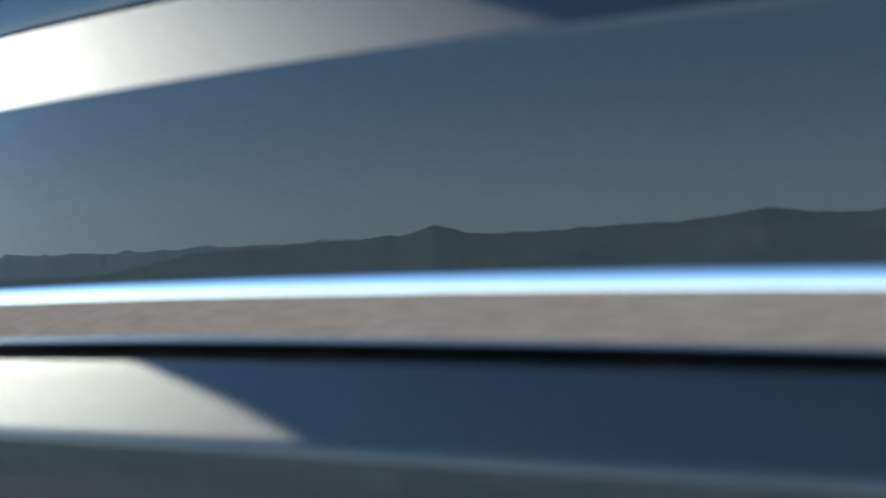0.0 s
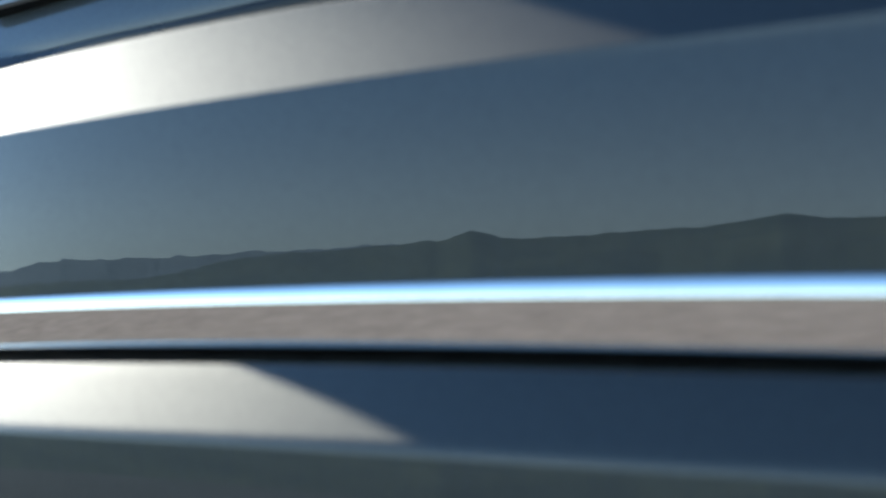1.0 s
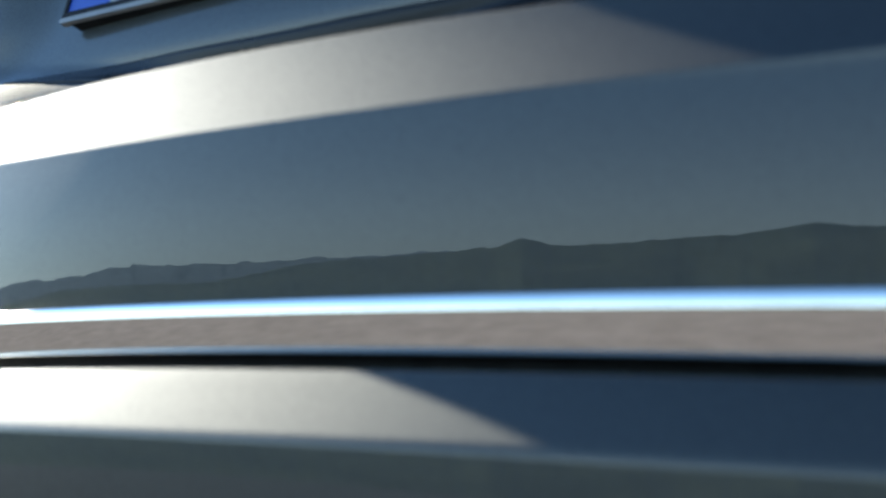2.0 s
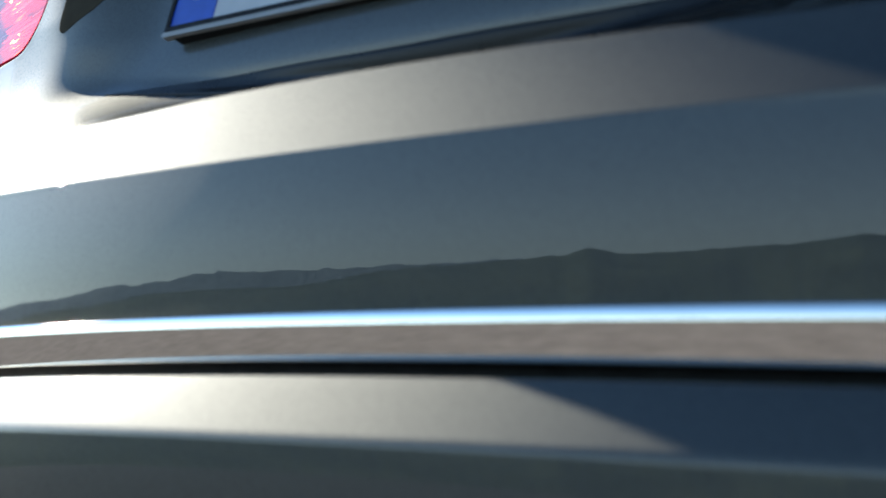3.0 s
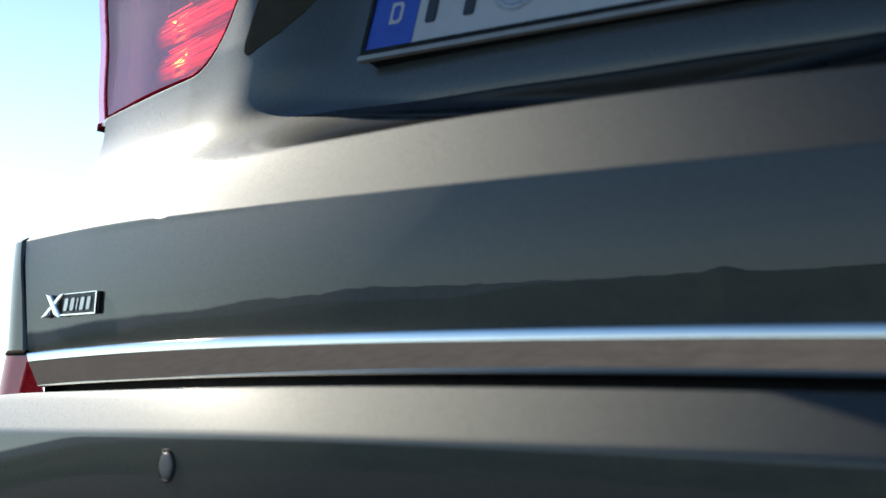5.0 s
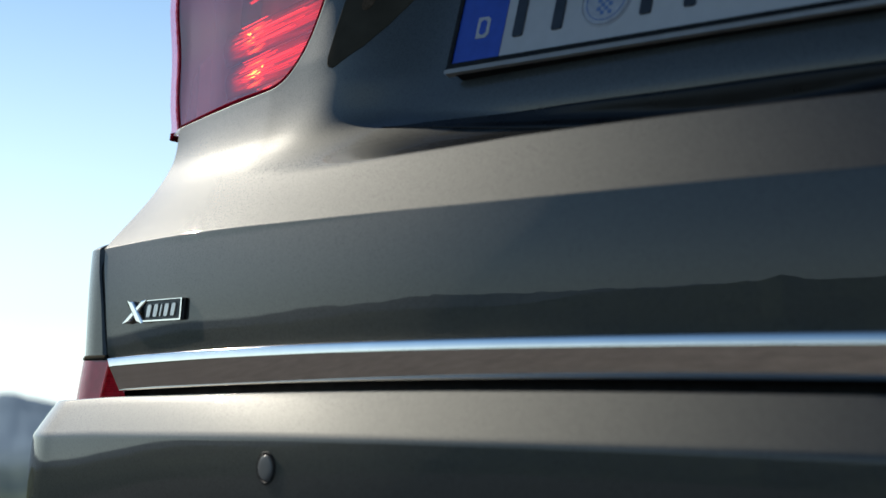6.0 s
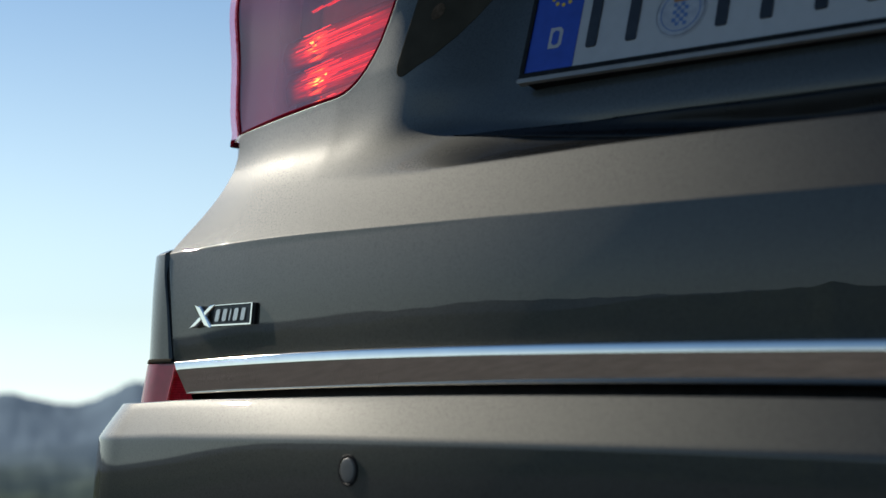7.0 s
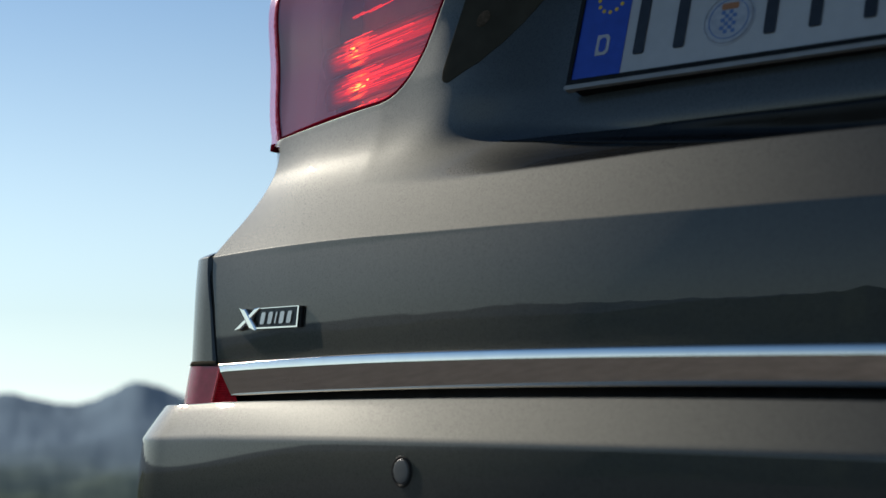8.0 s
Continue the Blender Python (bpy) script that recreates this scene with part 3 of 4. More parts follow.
def gate_edge(z):
    """Half width of the tailgate at a height: its joint leans outwards up to the crease."""
    return float(spline((0.79, 0.805, 0.853, 0.905, 0.96, 1.03, 1.06, 1.30), (0.676, 0.6785, 0.6875, 0.6985, 0.6935, 0.6940, 0.700, 0.700), z))


def build_tailgate():
    xs = np.concatenate([[-1, -0.9975], np.linspace(-0.99, 0.99, 179), [0.9975, 1]])
    rows = [skin(xs * gate_edge(z), np.full_like(xs, a), np.full_like(xs, z)) for a, z in SECTION]
    hole = lamp_outline(0.0045)
    mirror = hole * (-1, 1)

    def keep(c):
        return not (c[2] > 1.03 and (inside(hole, c[0], c[2]) or inside(mirror, c[0], c[2])))

    # edges turned in all round give the panel its thickness
    rows = [rows[0] + (0, 0.02, 0.0)] + rows
    grid = np.array(rows)
    left, right = grid[:, :1] + (0.001, 0.02, 0), grid[:, -1:] + (-0.001, 0.02, 0)
    grid = np.concatenate([left, grid, right], 1)
    gate = part("tailgate", sheet("tailgate", grid, PAINT, keep=keep), car, "grey-bronze metallic tailgate with a scooped plate recess")
    return gate


tailgate = build_tailgate()


def build_chrome():
    """The bright strip along the tailgate's foot: rolled top, face turned to the ground, small foot flange."""
    prof = [(0.010, 1.0), (0.000, 1.0), (-0.0022, 0.99), (-0.0036, 0.965), (-0.00405, 0.93), (-0.0043, 0.78), (-0.0044, 0.735), (-0.0043, 0.69), (-0.0039, 0.64),
            (-0.0006, 0.05), (-0.0003, 0.02), (0.0004, 0.01), (0.0016, 0.0), (0.012, 0.0)]
    xs = np.linspace(-0.668, 0.668, 161)
    top, low = 0.8083 - 0.002 * xs ** 2 - 0.033 * xs ** 4, 0.7803 - 0.025 * xs ** 2
    rows = []
    for a, h in prof[::-1]:
        q = xs * (1 - 0.032 * (1 - h))
        rows.append(np.stack([q, bow(q) + a, low + (top - low) * h], -1))
    part("chrome_strip", sheet("chrome_strip", rows, CHROME), tailgate, "polished chrome strip")
    # dark seal behind the gap under the strip
    rows = [np.stack([xs, bow(xs) + a, np.full_like(xs, z)], -1) for a, z in ((0.012, 0.755), (0.018, 0.76), (0.018, 0.80), (0.006, 0.805))]
    part("gap_seal", sheet("gap_seal", rows, BLACK), tailgate, "black rubber gap seal")


build_chrome()


# ---- bumper
def build_bumper():
    prof = [(0.030, 0.762), (0.010, 0.768), (-0.010, 0.7718), (-0.0230, 0.7724), (-0.0240, 0.7722), (-0.0249, 0.7713), (-0.0300, 0.7646), (-0.0350, 0.7580), (-0.0400, 0.7513), (-0.0455, 0.7438)]
    a, b, c = (-0.0455, 0.7438), (-0.0474, 0.7412), (-0.0479, 0.7390)
    for t in np.linspace(0, 1, 12)[1:]:
        prof.append(tuple((1 - t) ** 2 * a[i] + 2 * t * (1 - t) * b[i] + t * t * c[i] for i in (0, 1)))
    y, z = prof[-1]
    for zz in np.linspace(0.7365, 0.52, 60):
        lean = np.interp(0.5 * (zz + z), (0.52, 0.62, 0.69, 0.71, 0.727, 0.737), (-14, -7, -1.8, 0.2, 2.2, 3.5))
        y, z = y - math.tan(radians(lean)) * (z - zz), zz
        prof.append((y, z))
    prof += [(y + 0.02, 0.50), (y + 0.03, 0.46)]
    arc = CORNER * (radians(84) - math.atan(0.651 * EDGE - 0.85 * EDGE ** 3))
    half = np.concatenate([np.linspace(0, EDGE, 70), np.linspace(EDGE, EDGE + arc, 26)[1:], np.linspace(EDGE + arc, EDGE + arc + 0.45, 8)[1:]])
    s = np.concatenate([-half[:0:-1], half])
    x = np.minimum(np.abs(s), 0.70)
    rows = []
    for d, h in prof:
        w = step(0.72, 0.77, h)
        dz = (1 - w) * (-0.0383 * x ** 2 + 0.027 * x ** 4) + w * (-0.0278 * x ** 2 + 0.0158 * x ** 4)
        turned = step(0.60, EDGE + arc, np.abs(s))
        q = place(s, d * (1 - 0.05 * turned) if d < 0 else d, h + dz * step(0.5, 0.7, h) - 0.0045 * turned * step(0.5, 0.7, h))
        # towards the corner the face leans further back
        q[:, 1] += math.tan(radians(3.6)) * (min(max(h, 0.66), 0.739) - 0.739) * step(0.42, 0.71, np.abs(s))
        q[:, 1] -= math.tan(radians(1.3)) * (min(max(h, 0.66), 0.739) - 0.739) * (1 - step(0.05, 0.45, np.abs(s)))
        rows.append(q)
    bumper = part("rear_bumper", sheet("rear_bumper", rows[::-1], PAINT, flip=True), car, "grey-bronze metallic bumper with a sloped shelf")
    low = [(0.0, 0.47), (-0.012, 0.462), (-0.012, 0.36), (0.01, 0.30), (0.05, 0.27), (0.3, 0.26)]
    part("valance", sheet("valance", [place(s, d + y + 0.03, h) for d, h in low[::-1]], BLACK), bumper, "black plastic lower valance")
    return bumper


rear_bumper = build_bumper()


def build_sensor(x, z):
    """A round parking sensor set in a dark ring."""
    sens = part("parking_sensor", solid("parking_sensor", [[(0.0094 * k * math.cos(q), d, 0.0094 * k * math.sin(q)) for q in np.linspace(0, 2 * math.pi, 28, endpoint=False)]
                                          for d, k in ((0.006, 1.0), (-0.0002, 1.0), (-0.0006, 0.97), (-0.0007, 0.90), (-0.00075, 0.45))], SENSOR_GREY, True), rear_bumper, "round grey sensor cap")
    y = float(bow(x)) - 0.0492
    turn = math.degrees(math.atan(0.651 * x - 0.85 * x ** 3))
    sens.matrix_world = pose(x, y, z, 0, 0, turn)
    ring = []
    for r, d in ((0.0121, 0.004), (0.0121, -0.0002), (0.0117, -0.0005), (0.0101, -0.0004), (0.0096, 0.004)):
        ring.append([(r * math.cos(q), d, r * math.sin(q)) for q in np.linspace(0, 2 * math.pi, 32, endpoint=False)])
    part("sensor_ring", sheet("sensor_ring", ring, BLACK, closed=True), rear_bumper, "black sensor ring").matrix_world = pose(x, y, z, 0, 0, turn)


build_sensor(-0.3245, 0.7135)


def build_quarter(side):
    """The fixed flank beside the tailgate, round the corner to the wheel arch."""
    arc = CORNER * (radians(84) - math.atan(0.651 * EDGE - 0.85 * EDGE ** 3))
    rows = []
    for a, z in SECTION[SECTION[:, 1] > 0.803]:
        g = gate_edge(z)
        s = np.concatenate([[g + 0.0050, g + 0.0053], np.linspace(g + 0.0068, EDGE + arc, 28), np.linspace(EDGE + arc, EDGE + arc + 0.55, 10)[1:]])
        f = step(0.0, 0.20, s - EDGE - arc)
        a = a if z > 0.865 else float(np.interp(0.865, SECTION[:, 1], SECTION[:, 0])) - 0.020 * (0.865 - z)
        inw = a * (1 - f) + min(a, 0.02) * f
        x = 0.70
        zz = z + float(crease_lift(x, z)) - 0.006 * (1 - float(step(0.80, 0.86, z)))
        q = place(s, inw, np.full_like(s, zz), side)
        # over the crease the flank leaves the joint in a wide sweep
        wide = float(step(0.914, 0.955, z))
        if wide > 0:
            turn = np.minimum(radians(31) + (s - s[0]) / 0.21, radians(84))
            run = np.concatenate([[0], np.diff(s)])
            far = np.stack([q[0, 0] - side * np.cumsum(run * np.cos(turn)), q[0, 1] + np.cumsum(run * np.sin(turn)) + 0.006 * float(step(1.03, 1.06, z)), q[:, 2]], -1)
            q = q * (1 - wide) + far * wide
        q[0, 1] += 0.02
        # above the crease the flank draws in behind the tailgate's edge
        waist = step(0.9085, 0.922, z) * (1 - 0.72 * step(0.968, 1.036, z) - 0.28 * step(1.036, 1.050, z))
        q[:, 0] *= 1 - 0.034 * waist
        q[:, 1] += 0.008 * waist
        rows.append(q)
    rows = [rows[0] + (0.0, 0.02, 0.004)] + rows
    panel = part("quarter_panel", sheet("quarter_panel", rows, PAINT, flip=side > 0), car, "grey-bronze metallic corner panel")
    # dark joint between the flank and the tailgate
    zs = np.linspace(0.795, 1.21, 60)
    inw = np.interp(zs, SECTION[:, 1], SECTION[:, 0])
    rows = [place(np.array([gate_edge(z) - 0.006, gate_edge(z) + 0.008 - 0.012 * step(0.910, 0.925, z) * (1 - step(1.030, 1.060, z))]), v + 0.012 - 0.010 * (1 - step(0.890, 0.905, z)), np.full(2, z), side) for v, z in zip(inw, zs)]
    part("gate_joint", sheet("gate_joint", rows, BLACK, flip=side > 0), panel, "black joint beside the tailgate")
    # dark lower flange
    sf = np.linspace(EDGE - 0.021, EDGE + arc, 24)
    rows = [place(sf, d, np.full_like(sf, z), side) for d, z in ((0.02, 0.7990), (0.0, 0.7990), (-0.0012, 0.8002), (0.0005, 0.8035), (0.02, 0.8035))]
    part("lower_flange", sheet("lower_flange", rows, SMOKE, flip=side > 0), panel, "dark lower flange")
    return panel


def build_corner_reflector(side):
    """The red reflector between bumper and flank: smooth outer lens and a ribbed inner wedge."""
    arc = CORNER * (radians(84) - math.atan(0.651 * EDGE - 0.85 * EDGE ** 3))
    lens = []
    for k, z in enumerate(np.linspace(0.7565, 0.7985, 9)):
        f = k / 8
        s = np.linspace(EDGE - 0.026 - 0.005 * f, EDGE + arc, 30)
        lens.append(place(s, -0.006 * (1 - f) - 0.0005, np.full_like(s, z), side))
    refl = part("corner_reflector", sheet("corner_reflector", lens, RED_SOLID, flip=side > 0), car, "red corner reflector")
    wedge = []
    for k, z in enumerate(np.linspace(0.7635, 0.799, 60)):
        f = k / 59
        u = np.linspace(0, 1, 10)
        s = np.linspace(EDGE - 0.060 + 0.024 * f, EDGE - 0.026 - 0.005 * f, 10)
        d = 0.003 * (1 - u) + (-0.0062 * (1 - f) - 0.0008) * u + 0.0004 * math.cos(k * 1.6) * u
        wedge.append(place(s, d, np.full_like(s, z), side))
    back = []
    for z in np.linspace(0.757, 0.799, 6):
        sb = np.linspace(EDGE - 0.060 + 0.85 * (z - 0.760), EDGE + 0.03, 12)
        back.append(place(sb, np.full_like(sb, 0.0045), np.full_like(sb, z), side))
    part("reflector_back", sheet("reflector_back", back, RIM_RED, flip=side > 0), refl)
    edge = []
    for k, z in enumerate(np.linspace(0.7635, 0.799, 80)):
        f = k / 79
        s = EDGE - 0.026 - 0.005 * f + np.array([-0.0035, -0.0018, 0.0])
        d = -0.0062 * (1 - f) - 0.0012 + np.array([0.001, -0.0004, 0.0002]) - 0.0005 * (math.cos(k * 1.57) > 0)
        edge.append(place(s, d, np.full(3, z), side))
    part("ribbed_edge", sheet("ribbed_edge", edge, RIB_RED, smooth=False, flip=side > 0), refl, "bright red ribbed edge")
    part("ribbed_wedge", sheet("ribbed_wedge", wedge, WEDGE_RED, flip=side > 0), refl, "dark red ribbed wedge")


for side in (1, -1):
    build_quarter(side)
    build_corner_reflector(side)


# ---- lamps
def flipped(me):
    """The mirror image of a mesh for the other side."""
    m = me.copy()
    m.transform(Matrix.Diagonal((-1, 1, 1, 1)))
    m.flip_normals()
    return m


def build_lamp(side):
    rng = random.Random(5)
    out = dense(lamp_outline())

    def put(name, me, parent, label=""):
        return part(name, me if side > 0 else flipped(me), parent, label)

    lamp = put("tail_lamp", patch("tail_lamp", out, RED_LENS, -0.0010, 0.003), car, "red clear lens over glowing reflectors")
    c = np.array([-0.60, 1.14])
    d = (out - c) / np.linalg.norm(out - c, axis=1)[:, None]

    def hoop(steps):
        return [skin_at((out + d * g)[:, 0], (out + d * g)[:, 1], p) for g, p in steps]

    put("lens_rim", sheet("lens_rim", hoop(((-0.0036, -0.0010), (-0.0032, -0.0006), (-0.0002, -0.0006), (0.0003, -0.0012), (0.0004, -0.01))), RIM_RED, closed=True), lamp, "dark red lens rim")
    put("lens_joint", sheet("lens_joint", hoop(((0.0002, -0.0025), (0.0016, -0.0025))), BLACK, closed=True), lamp, "black joint round the lens")
    flank = step(0.680, 0.697, -out[:, 0]) * step(1.040, 1.046, out[:, 1])     # beside the outer slice the lip stays narrow

    def lip(steps):
        rows = []
        for g, p in steps:
            w = out + d * (np.minimum(g, 0.003) * flank + g * (1 - flank))[:, None]
            rows.append(skin_at(w[:, 0], w[:, 1], p - 0.012 * flank))
        return rows

    put("body_lip", sheet("body_lip", lip(((0.0008, -0.006), (0.0008, -0.0010), (0.0009, -0.0004), (0.0013, -0.0001), (0.0020, 0.00013), (0.0026, 0.00012), (0.0060, 0.00008), (0.0108, -0.0001))), PAINT, closed=True), lamp, "painted lip round the lens")
    # shell behind the lens
    zs, xs = np.linspace(1.03, 1.255, 30), np.linspace(-0.738, -0.405, 44)
    shell = [skin_at(xs, np.full_like(xs, z), -0.046) for z in zs]
    put("lamp_shell", sheet("lamp_shell", shell, LAMP_SHELL), lamp, "grey-violet inner shell")
    put("lamp_wall", sheet("lamp_wall", hoop(((0.001, -0.001), (0.001, -0.05))), LAMP_SHELL, closed=True, flip=True), lamp)
    # upright divider between the plain outer field and the reflectors, the shade there put into its colour
    zz = np.linspace(1.04, 1.25, 10)
    rows = [skin_at(np.full_like(zz, x), zz, q) for x, q in ((-0.650, -0.044), (-0.642, -0.041), (-0.630, -0.038), (-0.616, -0.039), (-0.606, -0.044))]
    put("shade_divider", sheet("shade_divider", rows, LAMP_DARK), lamp, "upright divider with its shade put in as dark colour")
    # banks of slanting ribs, each before a dim bowl
    banks = ((1.108, 0.024, -0.633, -0.4255, 9), (1.072, 0.025, -0.623, -0.432, 10), (1.0535, 0.008, -0.587, -0.499, 3), (1.149, 0.006, -0.600, -0.530, 3))
    for base, tall, xa, xb, count in banks:
        t = np.linspace(0, 1, 16)
        x = xa - 0.030 + (xb + 0.038 - xa) * t
        vs = np.linspace(-0.20, 1.18, 56)
        rows = [skin_at(x, base + 0.0055 * t + tall * v, -0.032 + 0.004 * math.sin(v * 3.1) + 0.0005 * math.cos(v * tall * 3600)) for v in vs]
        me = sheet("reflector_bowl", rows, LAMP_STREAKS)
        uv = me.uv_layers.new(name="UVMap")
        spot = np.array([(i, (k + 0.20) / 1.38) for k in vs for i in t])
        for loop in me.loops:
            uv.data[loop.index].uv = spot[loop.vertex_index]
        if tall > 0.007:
            put("reflector_bowl", me, lamp, "ribbed red reflector bowl with streaks of light put in as glow")
        for k in range(count):
            f = (k + rng.random() * 0.6) / count
            lo = xa + 0.045 * rng.random() + 0.012 * (1 - f)
            hi = xb - (0.02 + 0.07 * rng.random())
            if rng.random() < 0.5:
                hi = lo + 0.02 + 0.05 * rng.random()
            t = np.linspace(0, 1, 14)
            x = lo + (hi - lo) * t
            z = base + 0.0055 * (x - xa) / (xb - xa) + tall * f + 0.0001 * np.sin(t * 25 + k)
            w = (0.00008 + 0.00018 * rng.random()) * (0.25 + np.sin(np.pi * np.clip(t * 1.05, 0, 1)))
            rows = [skin_at(x, z + q * w, -0.022 + p) for q, p in ((-1, -0.001), (0, 0.0008), (1, -0.001))]
            put("reflector_rib", sheet("reflector_rib", rows, LAMP_RED if rng.random() < 0.75 else LAMP_PINK), lamp)
        # small glowing facets added for the bright amber cores
        for k in range(count // 2 if count > 4 else 0):
            x0 = -0.583 + 0.016 * rng.gauss(0, 0.7) + (0.012 if base < 1.1 else 0)
            z0 = base + tall * (0.42 + 0.20 * rng.gauss(0, 0.8))
            n, wide = 10, 0.0016 + 0.0050 * rng.random() ** 2
            t = np.linspace(0, 1, n)
            w = (0.0005 + 0.0014 * rng.random()) * np.sin(np.pi * (0.06 + 0.88 * t))
            x = x0 + wide * (2 * t - 1)
            rows = [skin_at(x, z0 + 0.10 * (x - x0) + q * w, -0.019 + p) for q, p in ((-1, -0.0006), (0, 0.0006), (1, -0.0006))]
            put("glow_facet", sheet("glow_facet", rows, LAMP_AMBER if rng.random() < 0.75 else LAMP_PINK), lamp, "small facet with added amber glow")
    # outer slice of the lamp, flush and then turned round the corner
    rows = []
    for z in np.linspace(1.0285, 1.25, 34):
        xl = float(lamp_side(max(z, 1.0395))) - 0.0012
        yl = float(skin_at(xl, z)[1]) + 0.0002
        tip = min(1.0, 0.15 + (z - 1.0285) / 0.012)
        pts = [(xl - 0.0105 * u, yl + 0.0022 * u) for u in np.linspace(1 - tip, 1, 6)]
        pts += [(xl - 0.0105 - 0.007 * math.sin(q), yl + 0.0022 + 0.009 * (1 - math.cos(q))) for q in np.linspace(0.2, 1.5, 7)]
        pts.append((pts[-1][0] - 0.002, pts[-1][1] + 0.04))
        rows.append([(x, y, z) for x, y in pts])
    slice_ = put("outer_lens", sheet("outer_lens", rows, RED_OUTER), lamp, "pale clear outer lens slice")
    zz = np.linspace(1.0385, 1.235, 60)
    side_x = np.array([float(lamp_side(max(z, 1.0395))) for z in zz])
    side_y = np.array([float(skin_at(x, z)[1]) for x, z in zip(side_x, zz)])
    wide = 0.0022 + 0.0008 * np.sin(zz * 410) * np.sin(zz * 173)
    bead = [np.stack([side_x - 0.0068 + q * wide, side_y + p, zz], -1) for q, p in ((1, 0.0055), (0.4, 0.0042), (-0.4, 0.0045), (-1, 0.006))]
    put("red_bead", sheet("red_bead", bead, RED_BEAD), slice_, "speckled red bead inside the outer slice")
    foot = [r for r in rows if r[0][2] < 1.0375]
    put("slice_foot", sheet("slice_foot", [[(x, y - 0.0006, z) for x, y, z in r] for r in foot], RIM_RED), slice_, "dark red foot")


for side in (1, -1):
    build_lamp(side)


# ---- dark trims in the recess
def build_recess_trim(side):
    poly = dense([(-0.4080, 1.0535), (-0.4058, 1.0506), (-0.4020, 1.0495), (-0.3975, 1.0503), (-0.3676, 1.0642), (-0.3476, 1.0806), (-0.3319, 1.0982), (-0.3175, 1.1183), (-0.3046, 1.1483), (-0.3782, 1.1503), (-0.3869, 1.1250), (-0.3988, 1.0872), (-0.4074, 1.0600)])
    me = patch("recess_trim", poly, SMOKE, 0.0004, 0.004)
    part("recess_trim", me if side > 0 else flipped(me), tailgate, "dark smoked plastic recess trim")
    spot = [(-0.3682 + 0.0055 * math.cos(q) + 0.002 * math.sin(q), 1.1047 + 0.0075 * math.sin(q)) for q in np.linspace(0, 2 * math.pi, 20, endpoint=False)]
    me = patch("trim_bulb", spot, BULB_BROWN, 0.0009, 0.002, steps=4)
    part("trim_bulb", me if side > 0 else flipped(me), tailgate, "faint brown bulb behind the smoked trim")


for side in (1, -1):
    build_recess_trim(side)

def build_reflection_strip():
    """A black strip put in for the dark reflection along the foot of the recess wall, running out to a point at both
    ends.
    """
    xs = np.concatenate([-0.335 + 0.06 * np.linspace(0, 1, 14) ** 2, np.linspace(-0.265, 0.265, 55), 0.335 - 0.06 * np.linspace(1, 0, 14) ** 2])
    ax = np.abs(xs)
    low = 0.9526 + recess_ramp(ax) * (0.5 + 0.6 * ax)
    top = 0.9895 + 0.0003 * np.sin(xs * 38)
    top = np.maximum(top, low + 0.0004)
    rows = [skin_at(xs, low + (top - low) * f, p) for f, p in ((0.0, -0.004), (0.0, 0.0005), (0.2, 0.0010), (0.4, 0.0010), (0.55, 0.0007), (0.7, 0.0010), (0.9, 0.0009), (1.0, 0.0004), (1.0, -0.004))]
    part("reflection_strip", sheet("reflection_strip", rows, REFLECTION_BLACK), tailgate, "gloss black strip standing in for a dark reflection at the recess foot")


build_reflection_strip()


def build_shade_bar():
    """Unseen dark bar added over the plate recess, shaped for the shade it casts."""
    xs = np.linspace(-0.405, 0.405, 70)
    rows = []
    for a, z in ((0.180, 1.166), (0.107, 1.163), (0.101, 1.167), (0.099, 1.176), (0.100, 1.190), (0.107, 1.204), (0.150, 1.208)):
        fade = np.clip((np.abs(xs) - 0.16) / 0.24, 0, 1)
        rows.append(np.stack([xs, 0.7 * bow(xs) + a + 0.010 * fade, z - 0.034 * fade * (z < 1.17)], -1))
    part("shade_bar", sheet("shade_bar", rows, BLACK), tailgate, "unseen black bar added to shade the plate recess")


build_shade_bar()

# ---- number plate, leaning with the recess wall
TILT = radians(16.4)


def plate_block(u0, u1, v0, v1, w0, w1, bevel=0.0008):
    """A block in the plate's plane: u along it, v up it, w out of it."""
    rings = box(u0, u1, -w0, -w1, v0, v1, bevel)
    return rings


plate = new("number_plate")
plate.parent = car
plate.matrix_world = pose(-0.26, 0.1225, 1.0316, -math.degrees(TILT), 0, 0)


def plate_part(name, rings, mat, label="", smooth=False):
    ob = new(name, solid(name, rings, mat, smooth))
    ob.parent = plate
    if label:
        tagged(ob, label)
    return ob


def disc(u, v, r, w0, w1, n=36):
    return [[(u + r * k * math.cos(q), -w, v + r * k * math.sin(q)) for q in np.linspace(0, 2 * math.pi, n, endpoint=False)] for k, w in ((1, w0), (1, w1 - 0.0002), (0.96, w1))]


plate_part("plate_holder", plate_block(-0.002, 0.516, -0.0075, 0.114, -0.010, 0.0, 0.002), BLACK, "black plastic plate holder")
plate_part("holder_lip", plate_block(-0.0095, 0.5295, -0.0074, -0.0034, -0.002, 0.0042, 0.0014), LIP_GREY, "light grey lower holder lip")
plate_part("holder_edge", plate_block(-0.0085, 0.5285, -0.0034, 0.0016, 0.0, 0.0036, 0.0010), BLACK, "black inner edge")
for u in (-0.0085, 0.5245):
    plate_part("holder_side", plate_block(u, u + 0.004, 0.0016, 0.1124, 0.0, 0.0036, 0.0010), BLACK, "black side edge")
plate_part("plate_face", plate_block(-0.0050, 0.525, 0.0, 0.11, 0.0, 0.0018), PLATE_WHITE, "white plate face")
plate_part("euro_band", plate_block(-0.0044, 0.0425, 0.0018, 0.1085, 0.0018, 0.0024, 0.0008), PLATE_BLUE, "blue band at the plate's end")
